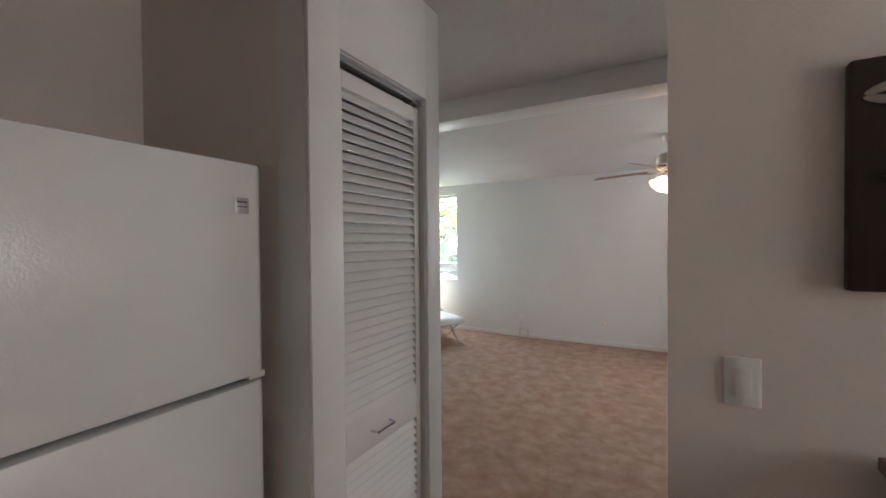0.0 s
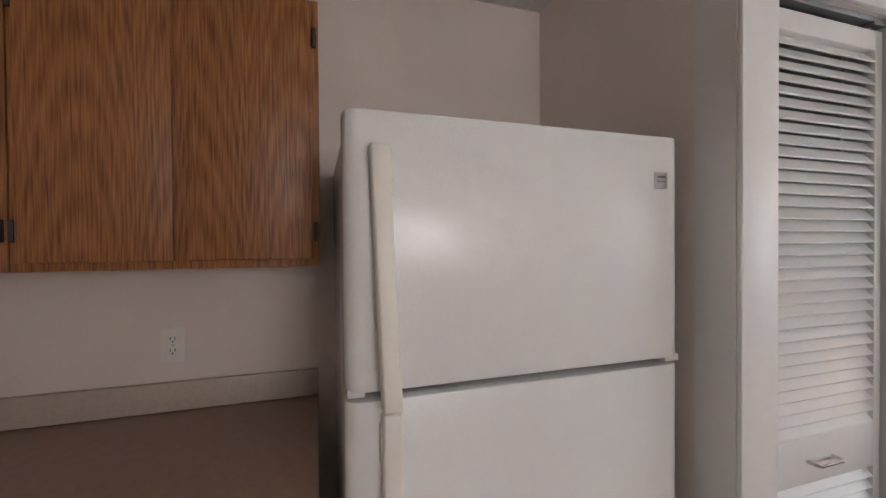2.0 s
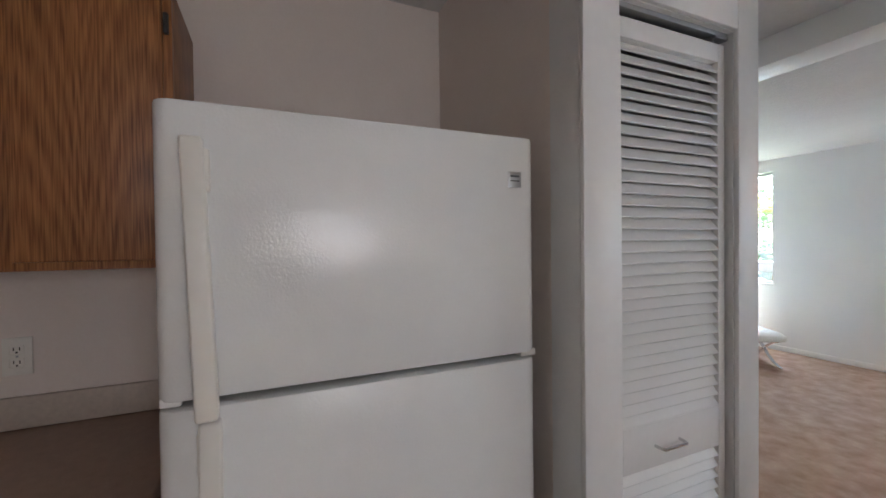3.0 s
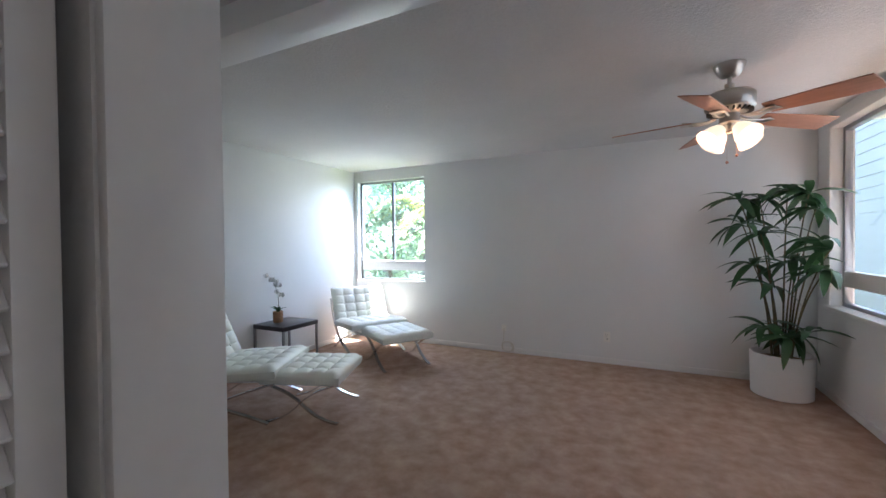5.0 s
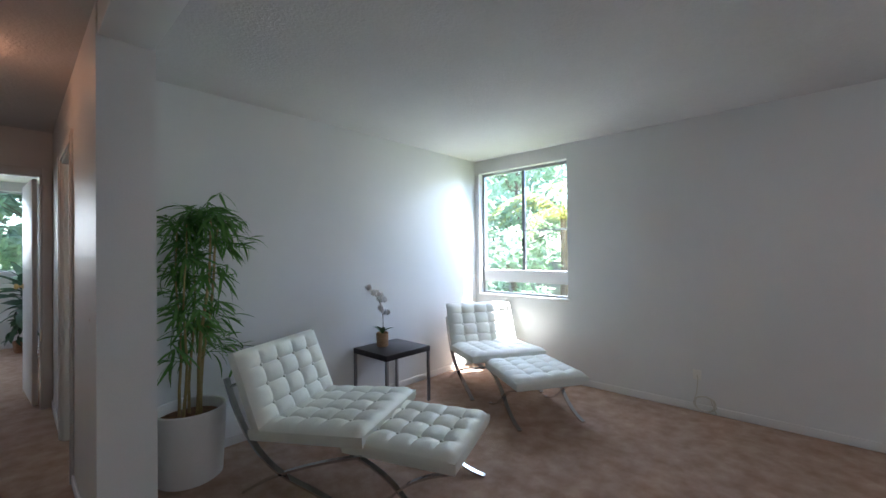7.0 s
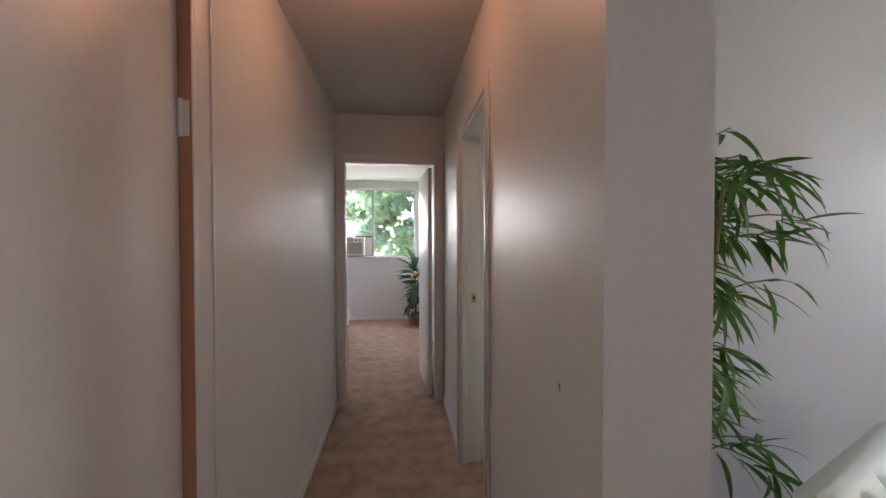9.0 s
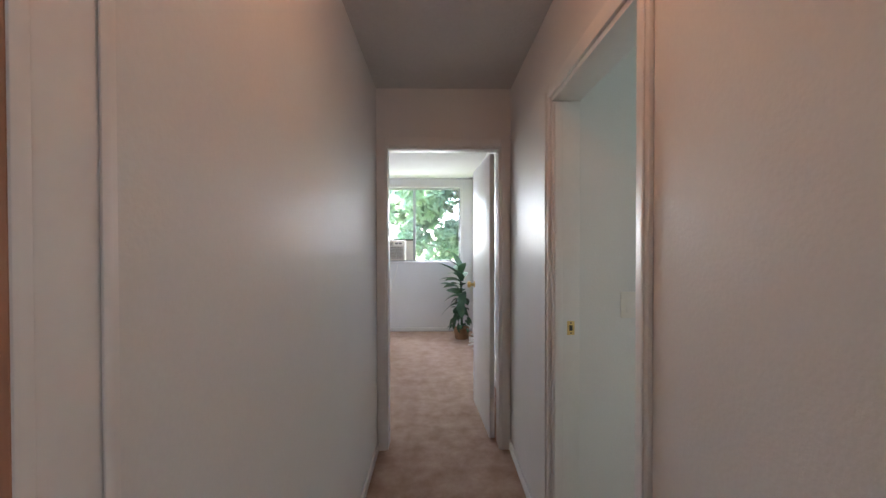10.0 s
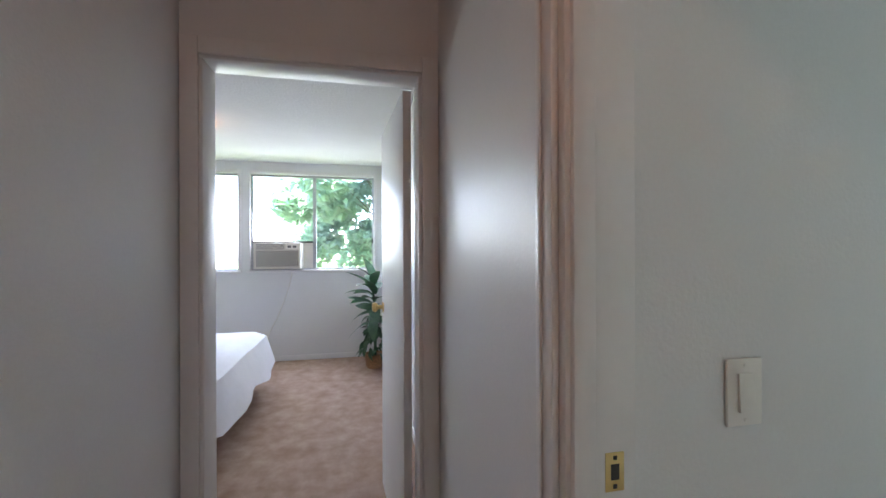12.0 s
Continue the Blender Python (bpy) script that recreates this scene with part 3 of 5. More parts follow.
# ---- kitchen ----
def fridge():
    f = thing("fridge", pose(2.58, -1.118, 0.004), "white top-freezer fridge with pebbled enamel doors", "fridge")
    w, h, dp = 0.843, 1.685, 0.73
    part("body", boxbm((0, 0.01, 0.05), (dp - 0.075, w - 0.01, h - 0.006), 0.008), M_FRIDGE, f)
    part("base_grille", boxbm((0.02, 0.02, 0), (dp - 0.06, w - 0.02, 0.05)), M_GASKET, f)
    part("gasket", boxbm((dp - 0.0755, 0.02, 0.06), (dp - 0.064, w - 0.02, h - 0.02)), M_SEAL, f, "grey rubber gasket")

    def slab(z0, z1):
        bm = boxbm((dp - 0.066, 0, z0), (dp, w, z1))
        bm.edges.ensure_lookup_table()
        front = [e for e in bm.edges if abs(e.verts[0].co.z - e.verts[1].co.z) > 0.1 and e.verts[0].co.x > dp - 0.01]
        bmesh.ops.bevel(bm, geom=front, offset=0.034, segments=6, affect="EDGES", profile=0.5)
        rims = [e for e in bm.edges if abs(e.verts[0].co.z - e.verts[1].co.z) < 0.001 and len(e.link_faces) == 2]
        bmesh.ops.bevel(bm, geom=rims, offset=0.006, segments=2, affect="EDGES", profile=0.5)
        return bm
    up = part("freezer_door", slab(1.124, h), M_FRIDGE, f)
    low = part("fridge_door", slab(0.06, 1.108), M_FRIDGE, f)

    def grip(z0, z1, lean):
        bm = bmesh.new()
        box(bm, (dp + 0.012, 0.068, z0), (dp + 0.046, 0.106, z1), 0.006, 3)
        for v in bm.verts:
            s = (v.co.z - z0) / (z1 - z0)
            v.co.x -= 0.02 * s ** 2
            v.co.y -= lean * s
        box(bm, (dp - 0.004, 0.07, z0 + 0.01), (dp + 0.02, 0.10, z0 + 0.09), 0.004)
        box(bm, (dp - 0.004, 0.066, z1 - 0.1), (dp + 0.016, 0.096, z1 - 0.02), 0.004)
        return bm
    part("handle", grip(1.095, 1.614, 0.020), M_HANDLE, up, "cream plastic handle")
    part("handle", grip(0.40, 1.086, -0.002), M_HANDLE, low, "cream plastic handle")
    b = part("badge", boxbm((dp - 0.001, 0.755, 1.553), (dp + 0.003, 0.794, 1.594), 0.001), M_BADGE, up, "small silver badge")
    part("badge_stripe", boxbm((dp + 0.003, 0.761, 1.580), (dp + 0.0036, 0.788, 1.585)), M_GASKET, b)
    part("badge_stripe", boxbm((dp + 0.003, 0.761, 1.569), (dp + 0.0036, 0.788, 1.572)), M_GASKET, b)
    part("hinge_cover", boxbm((dp - 0.09, 0.01, h), (dp - 0.03, 0.045, h + 0.007), 0.003), M_FRIDGE, f)
    part("hinge_cover", boxbm((dp - 0.055, w - 0.05, 1.113), (dp - 0.004, w - 0.003, 1.132), 0.004), M_HANDLE, f)
    part("hinge_cover", boxbm((dp - 0.05, 0.004, 1.113), (dp - 0.01, 0.04, 1.132), 0.004), M_FRIDGE, f)


fridge()


def wall_cabinet(y0, y1, doors, label):
    c = thing("wall_cabinet", pose(2.545, y0, 1.36), label, "cabinet", "oak wall cabinets")
    w = y1 - y0
    part("body", boxbm((0.0, 0, 0), (0.315, w, 0.77), 0.002), M_OAK, c)
    part("face_frame", boxbm((0.315, 0, 0), (0.334, w, 0.77), 0.002), M_OAK, c)
    for a, b, hinge in doors:
        d = part("door", boxbm((0.334, a - y0, 0.022), (0.352, b - y0, 0.752), 0.004), M_OAK, c)
        for z in (0.10, 0.66):
            part("hinge", boxbm((0.3345, hinge - y0 - 0.006, z - 0.028), (0.349, hinge - y0 + 0.006, z + 0.028), 0.003), M_BLACK, d, "black iron hinge")


wall_cabinet(-1.868, -1.158, [(-1.85, -1.525, -1.858), (-1.489, -1.178, -1.170)], "oak veneer wall cabinet with two flat doors")
wall_cabinet(-2.60, -1.872, [(-2.58, -2.25, -2.588), (-2.22, -1.89, -1.882)], "oak veneer wall cabinet with two flat doors")


def base_cabinet(y0, y1):
    c = thing("base_cabinet", pose(2.545, y0, 0.004), "oak veneer base cabinet under the worktop", "cabinet", "oak base cabinets")
    w = y1 - y0
    part("body", boxbm((0, 0, 0.1), (0.62, w, 0.823), 0.002), M_OAK, c)
    part("plinth", boxbm((0.02, 0.01, 0), (0.52, w - 0.01, 0.1)), M_GASKET, c)
    part("door", boxbm((0.62, 0.02, 0.12), (0.638, w - 0.02, 0.66), 0.004), M_OAK, c)
    part("drawer_front", boxbm((0.62, 0.02, 0.68), (0.638, w - 0.02, 0.81), 0.004), M_OAK, c)


base_cabinet(-1.75, -1.175)
base_cabinet(-2.36, -1.76)
wt = thing("worktop", pose(0, 0, 0), "brown laminate worktop with a pale raised backsplash", "worktop")
part("top", boxbm((2.545, -2.6, 0.829), (3.215, -1.168, 0.867), 0.006, 3), M_COUNTER, wt)
part("backsplash", boxbm((2.547, -2.6, 0.868), (2.567, -1.168, 0.966), 0.005), M_SPLASH, wt, "pale laminate backsplash")


def outlet(m, label, group=""):
    """A duplex outlet in the xz plane, facing -y."""
    o = thing("wall_outlet", m, label, "outlet", group)
    p = part("plate", boxbm((-0.035, -0.006, -0.0575), (0.035, 0.0, 0.0575), 0.002), M_PLATE, o)
    for z in (-0.02, 0.02):
        r = part("receptacle", boxbm((-0.017, -0.008, z - 0.0145), (0.017, -0.006, z + 0.0145), 0.003), M_PLATE, o)
        for x in (-0.007, 0.007):
            part("slot", boxbm((x - 0.0014, -0.0084, z - 0.002), (x + 0.0014, -0.0078, z + 0.008)), M_SLOT, r)
        part("ground_hole", boxbm((-0.0025, -0.0084, z - 0.010), (0.0025, -0.0078, z - 0.005)), M_SLOT, r)
    part("screw", boxbm((-0.003, -0.0072, -0.003), (0.003, -0.0058, 0.003)), M_ALU, p)
    return o


def rocker(m, label, scale=1.0):
    o = thing("light_switch", m, label, "switch")
    part("plate", boxbm((-0.036, -0.006, -0.0575), (0.036, 0.0, 0.0575), 0.0025), M_PLATE, o)
    bm = boxbm((-0.016, -0.011, -0.033), (0.016, -0.006, 0.033), 0.002)
    for v in bm.verts:
        if v.co.y < -0.009:
            v.co.y += 0.05 * v.co.z
    part("rocker", bm, M_PLATE, o)
    for z in (-0.047, 0.047):
        part("screw", boxbm((-0.003, -0.0068, z - 0.003), (0.003, -0.0058, z + 0.003), 0.0004), M_PLATE, o)


outlet(pose(2.546, -1.634, 1.088, 0, 0, 90), "ivory duplex outlet on the wall over the worktop")
rocker(pose(4.42, 0.169, 1.145), "ivory rocker light switch on the kitchen wall")
rocker(pose(-0.999, 1.735, 1.127, 0, 0, 90), "ivory rocker light switch inside the guest room")
sc = thing("wall_scuff", pose(0.545, 1.3935, 1.04), "small brown scuff mark on the hall wall", "scuff")
bm = bmesh.new()
bm.faces.new([bm.verts.new((r * math.cos(a), -0.0008, 1.5 * r * math.sin(a))) for a, r in ((0, .006), (.8, .005), (1.5, .007), (2.3, .005), (3.1, .008), (3.9, .005), (4.7, .009), (5.5, .007))])
part("mark", bm, M_SMUDGE, sc)


def picture():
    p = thing("wall_plaque", pose(4.592, 0.17, 1.37), "dark wooden plaque with a pewter leaf spray on the wall", "plaque")
    part("board", boxbm((0, -0.035, 0), (0.34, -0.002, 0.472), 0.005), M_DARKWOOD, p)
    for k, (x, z, ang, ln) in enumerate(((0.05, 0.41, 20, 0.07), (0.045, 0.385, -15, 0.06), (0.09, 0.43, 50, 0.07), (0.11, 0.40, 5, 0.08), (0.075, 0.355, -60, 0.06))):
        bm = bmesh.new()
        bmesh.ops.create_uvsphere(bm, u_segments=10, v_segments=6, radius=1, matrix=Matrix.Translation((x, -0.038, z)) @ Euler((0, radians(-ang), 0)).to_matrix().to_4x4() @ Matrix.Diagonal((ln / 2, 0.003, 0.009, 1)))
        part("leaf", bm, M_RELIEF, p, "pewter leaf")
    bm = bmesh.new()
    bmesh.ops.create_uvsphere(bm, u_segments=14, v_segments=8, radius=1, matrix=Matrix.Translation((0.066, -0.042, 0.232)) @ Matrix.Diagonal((0.016, 0.012, 0.012, 1)))
    part("knob", bm, M_PLATE, p, "pale oval knob")


picture()
cs = thing("console_table", pose(4.64, -0.12, 0.004), "brown wooden console standing against the kitchen wall", "console")
part("tabletop", boxbm((0, 0, 1.0), (0.9, 0.27, 1.03), 0.005), M_BROWN, cs)
for x, y in ((0.04, 0.03), (0.86, 0.03), (0.04, 0.24), (0.86, 0.24)):
    part("leg", boxbm((x - 0.02, y - 0.02, 0), (x + 0.02, y + 0.02, 1.0), 0.003), M_BROWN, cs)
part("apron", boxbm((0.03, 0.05, 0.87), (0.87, 0.22, 1.0), 0.002), M_BROWN, cs)


def louvre_door():
    d = thing("louvre_door", pose(3.365, -0.090, 0.015), "white painted louvred closet door standing closed", "door")
    w, th, h = 0.462, 0.028, 2.0
    slw = 0.030
    part("stile", boxbm((0, 0, 0), (th, slw, h), 0.002), M_TRIM, d)
    part("stile", boxbm((0, w - slw, 0), (th, w, h), 0.002), M_TRIM, d)
    part("rail", boxbm((0, slw, 1.945), (th, w - slw, h), 0.002), M_TRIM, d)
    mid = part("rail", boxbm((0, slw, 0.765), (th, w - slw, 0.892), 0.002), M_TRIM, d)
    part("rail", boxbm((0, slw, 0), (th, w - slw, 0.15), 0.002), M_TRIM, d)
    bm = boxbm((-0.0203, slw, -0.0028), (0.0203, w - slw, 0.0028), 0.0012, 1)
    bmesh.ops.rotate(bm, verts=bm.verts, cent=(0, 0, 0), matrix=Euler((0, radians(52), 0)).to_matrix())
    slat = finish("slat", bm, M_TRIM, False)
    for z0, z1 in ((0.15, 0.765), (0.892, 1.945)):
        n = round((z1 - z0) / 0.0319)
        for k in range(n):
            part("slat", slat, M_TRIM, d, m=pose(th / 2, 0, z0 + (k + 0.5) * (z1 - z0) / n))
    bm = bmesh.new()
    tube(bm, bezier((th, 0.152, 0.825), (th + 0.035, 0.153, 0.825), (th + 0.028, 0.167, 0.825), 5) + bezier((th + 0.028, 0.237, 0.825), (th + 0.035, 0.251, 0.825), (th, 0.252, 0.825), 5), 0.0045, 8)
    part("handle", bm, M_CHROME, mid, "chrome bow handle")
    bm = bmesh.new()
    lathe(bm, [(0.005, 0), (0.005, 0.02), (0.014, 0.021), (0.014, 0.03)], 12, (th / 2, w - 0.035, h))
    part("pivot", bm, M_LEG, d, "steel top pivot")


louvre_door()
bt = thing("closet_track", pose(0, 0, 0), "dark steel track over the louvred closet door", "track", kind="structure")
part("rail", boxbm((3.362, -0.095, 2.038), (3.395, 0.384, 2.052), 0.001), M_ALU, bt)
part("bracket", boxbm((3.355, 0.32, 2.028), (3.40, 0.378, 2.038), 0.002), M_LEG, bt)


# ---- living room furniture ----
def cushion(bm, lx, ly, th, nx, ny, res=8, tuft=0.026):
    """A tufted cushion, its underside at z = 0, from (0, -ly/2) to (lx, ly/2)."""
    gx, gy = nx * res, ny * res

    def top(i, j):
        u, v = i / gx, j / gy
        a, b = abs(math.sin(math.pi * u * nx)), abs(math.sin(math.pi * v * ny))
        edge = min(1.0, 6 * min(u, 1 - u, v, 1 - v) + 0.0)
        bulge = (a ** 0.38) * (b ** 0.38)
        lines = max(a, b) ** 0.5
        inner = th - tuft * (1 - bulge) * 0.62 - tuft * (1 - lines) * 0.7
        rim = th - tuft * 0.45
        s = min(1.0, edge * 1.3)
        drop = 0.022 * (1 - min(1, 14 * min(u, 1 - u) + 0.0)) ** 2 + 0.022 * (1 - min(1, 14 * min(v, 1 - v))) ** 2
        return rim * (1 - s) + inner * s - drop
    grid = [[bm.verts.new((lx * i / gx, ly * (j / gy - 0.5), top(i, j))) for j in range(gy + 1)] for i in range(gx + 1)]
    for i in range(gx):
        for j in range(gy):
            bm.faces.new((grid[i][j], grid[i + 1][j], grid[i + 1][j + 1], grid[i][j + 1]))
    ring = [grid[i][0] for i in range(gx + 1)] + [grid[gx][j] for j in range(1, gy + 1)] + [grid[i][gy] for i in range(gx - 1, -1, -1)] + [grid[0][j] for j in range(gy - 1, 0, -1)]
    cx, cy = lx / 2, 0
    levels = [ring]
    for z, grow in ((th * 0.6, 1.018), (th * 0.3, 1.018), (0.006, 1.0), (0.0, 0.97)):
        levels.append([bm.verts.new((cx + (v.co.x - cx) * grow, cy + (v.co.y - cy) * grow, z)) for v in ring])
    n = len(ring)
    for a, b in zip(levels, levels[1:]):
        for k in range(n):
            bm.faces.new((a[k], b[k], b[(k + 1) % n], a[(k + 1) % n]))
    bm.faces.new(levels[-1])


BUTTON = None


def buttons(parent, lx, ly, th, nx, ny):
    global BUTTON
    if BUTTON is None:
        bm = bmesh.new()
        lathe(bm, [(0.010, -0.004), (0.010, 0.001), (0.006, 0.005), (0.0, 0.006)], 10)
        BUTTON = finish("button", bm, M_LEATHER)
    for i in range(1, nx):
        for j in range(1, ny):
            part("button", BUTTON, M_LEATHER, parent, m=Matrix.Translation((lx * i / nx, ly * (j / ny - 0.5), th - 0.022)))


def lounge_chair(m, label):
    c = thing("lounge_chair", m, label, "chair", "white tufted lounge chairs")
    for y in (-0.345, 0.345):
        bm = bmesh.new()
        flat_bar(bm, bezier((-0.47, 0, 0.63), (-0.33, 0, 0.20), (0.0, 0, 0.115), 14)[:-1] + bezier((0.0, 0, 0.115), (0.18, 0, 0.07), (0.345, 0, 0.006), 8), 0.035, 0.012)
        part("side_bar", bm, M_CHROME, c, "curved polished steel bar")
        bm = bmesh.new()
        flat_bar(bm, bezier((0.40, 0, 0.31), (0.16, 0, 0.25), (-0.06, 0, 0.16), 10)[:-1] + bezier((-0.06, 0, 0.16), (-0.22, 0, 0.09), (-0.345, 0, 0.006), 9), 0.035, 0.012)
        part("side_bar", bm, M_CHROME, c, "curved polished steel bar")
        for o in c.children[-2:]:
            o.location.y = y
    for x, z in ((-0.455, 0.58), (-0.31, 0.31), (0.36, 0.293)):
        part("cross_bar", boxbm((x - 0.012, -0.34, z - 0.006), (x + 0.012, 0.34, z + 0.006), 0.002), M_CHROME, c)
    for y in (-0.25, -0.12, 0.0, 0.12, 0.25):
        bm = bmesh.new()
        flat_bar(bm, [(-0.31, y, 0.316), (0.0, y, 0.296), (0.36, y, 0.300)], 0.04, 0.004)
        part("strap", bm, M_STRAP, c)
    bm = bmesh.new()
    cushion(bm, 0.70, 0.72, 0.105, 5, 5)
    seat = part("seat_cushion", bm, M_LEATHER, c, "tufted white leather seat", pose(-0.29, 0, 0.30, 0, -4, 0))
    buttons(seat, 0.70, 0.72, 0.105, 5, 5)
    bm = bmesh.new()
    cushion(bm, 0.46, 0.72, 0.10, 4, 5)
    back = part("back_cushion", bm, M_LEATHER, c, "tufted white leather back", pose(-0.275, 0, 0.335, 0, -113, 0) @ pose(0, 0, 0, 180, 0, 0))
    buttons(back, 0.46, 0.72, 0.10, 4, 5)
    return c


def ottoman(m, label):
    c = thing("ottoman", m, label, "ottoman", "white tufted ottomans")
    for y in (-0.27, 0.27):
        for s in (1, -1):
            bm = bmesh.new()
            flat_bar(bm, bezier((-0.27 * s, 0, 0.295), (-0.10 * s, 0, 0.25), (0.0, 0, 0.16), 8)[:-1] + bezier((0.0, 0, 0.16), (0.12 * s, 0, 0.03), (0.29 * s, 0, 0.006), 9), 0.032, 0.011)
            part("side_bar", bm, M_CHROME, c, "curved polished steel bar").location.y = y
    for x in (-0.25, 0.25):
        part("cross_bar", boxbm((x - 0.012, -0.27, 0.284), (x + 0.012, 0.27, 0.296), 0.002), M_CHROME, c)
    for y in (-0.2, -0.07, 0.07, 0.2):
        part("strap", boxbm((-0.25, y - 0.02, 0.296), (0.25, y + 0.02, 0.30)), M_STRAP, c)
    bm = bmesh.new()
    cushion(bm, 0.62, 0.60, 0.105, 5, 4)
    seat = part("seat_cushion", bm, M_LEATHER, c, "tufted white leather cushion", pose(-0.31, 0, 0.30))
    buttons(seat, 0.62, 0.60, 0.105, 5, 4)
    return c


CH1 = lounge_chair(pose(0.82, 2.49, 0, 0, 0, 25), "white tufted leather lounge chair on crossed steel bars")
OT1 = ottoman(pose(1.395, 2.695, 0, 0, 0, 21), "white tufted leather ottoman on crossed steel bars")
CH2 = copy_thing(CH1, pose(0.66, 4.42, 0, 0, 0, -32))
CH2["label"] = "white tufted leather lounge chair under the window"
OT2 = copy_thing(OT1, pose(1.31, 4.08, 0, 0, 0, -32))

st = thing("side_table", pose(0.012, 3.205, 0), "square espresso side table on thin steel legs", "table")
part("tabletop", boxbm((0, 0, 0.45), (0.46, 0.505, 0.497), 0.003), M_ESPRESSO, st)
for x, y in ((0.012, 0.012), (0.448, 0.012), (0.012, 0.493), (0.448, 0.493)):
    part("leg", boxbm((x - 0.011, y - 0.011, 0), (x + 0.011, y + 0.011, 0.45), 0.001), M_LEG, st)


def leaf_mesh(name, length, width, droop, material, n=5, fold=0.25):
    """A long pointed leaf along +x, drooping."""
    bm = bmesh.new()
    rows = []
    for k in range(n + 1):
        s = k / n
        w = width / 2 * (math.sin(math.pi * min(1, s * 0.95 + 0.05)) ** 0.7) * (1 - s * 0.25)
        x, z = length * s * (1 - 0.25 * droop * s), -length * droop * s * s
        rows.append([bm.verts.new((x, -w, z + w * fold)), bm.verts.new((x, 0, z)), bm.verts.new((x, w, z + w * fold))])
    for a, b in zip(rows, rows[1:]):
        for i in (0, 1):
            bm.faces.new((a[i], b[i], b[i + 1], a[i + 1]))
    return finish(name, bm, material)


def pot(t, r0, r1, h, material, label, soil=True):
    bm = bmesh.new()
    lathe(bm, [(r0 - 0.01, 0), (r0, 0.008), (r1, h - 0.006), (r1 - 0.006, h), (r1 - 0.016, h - 0.004), (r1 - 0.02, h - 0.07)], 40)
    part("pot", bm, material, t, label)
    if soil:
        bm = bmesh.new()
        lathe(bm, [(r1 - 0.021, h - 0.066), (r1 * 0.5, h - 0.055), (0.0, h - 0.05)], 24)
        part("soil", bm, M_SOIL, t)


def bamboo():
    rnd = random.Random(4)
    t = thing("bamboo_plant", pose(0.225, 1.88, 0), "artificial bamboo plant in a round white pot", "plant")
    pot(t, 0.175, 0.195, 0.42, M_POT, "smooth white pot")
    canes = []
    for k in range(5):
        a = k * 1.26 + 0.4
        base = Vector((0.045 * math.cos(a), 0.045 * math.sin(a), 0.36))
        tip = Vector((0.12 * math.cos(a) + 0.03, 0.12 * math.sin(a) + 0.04, 1.50 + 0.25 * rnd.random()))
        pts = [base.lerp(tip, i / 7) + Vector((0.012 * math.sin(i + k), 0.012 * math.cos(i * 1.3 + k), 0)) for i in range(8)]
        bm = bmesh.new()
        tube(bm, pts, 0.013 if k < 2 else 0.009, 8, 0.4)
        part("cane", bm, M_CANE, t)
        canes.append(pts)
    leaf = [leaf_mesh("leaf", ln, 0.020, dr, M_LEAF, 4) for ln, dr in ((0.15, 0.35), (0.18, 0.55), (0.13, 0.2))]
    # sprays of leaves, thick in bands with gaps between
    bands = ((1.68, 0.16, 16), (1.54, 0.21, 19), (1.38, 0.24, 22), (1.22, 0.25, 20), (1.07, 0.22, 15), (0.88, 0.19, 15), (0.75, 0.24, 13))
    for z, reach, count in bands:
        for _ in range(count):
            cane = canes[rnd.randrange(5)]
            s = min(0.999, max(0.02, (z + rnd.uniform(-0.06, 0.06) - 0.36) / 1.2)) * 7
            p = cane[int(s)].lerp(cane[min(7, int(s) + 1)], s % 1)
            a = rnd.uniform(0, 2 * math.pi)
            d = Vector((math.cos(a), math.sin(a), rnd.uniform(-0.1, 0.75)))
            tip = p + d * reach * rnd.uniform(0.4, 1.0)
            tip.x, tip.y = max(tip.x, -0.17), max(tip.y, -0.22)
            bm = bmesh.new()
            tube(bm, bezier(p, p.lerp(tip, 0.6) + Vector((0, 0, 0.04)), tip, 4), 0.0022, 5)
            tw = part("twig", bm, M_LEAF, t)
            for q in range(rnd.randint(5, 7)):
                at = p.lerp(tip, rnd.uniform(0.45, 1.0))
                yaw = math.degrees(a) + rnd.uniform(-75, 75)
                if at.x < -0.08:
                    yaw = rnd.uniform(-80, 80)
                part("leaf", leaf[rnd.randrange(3)], M_LEAF, tw, m=Matrix.Translation(at) @ pose(0, 0, 0, rnd.uniform(-40, 40), rnd.uniform(-25, 45), yaw))


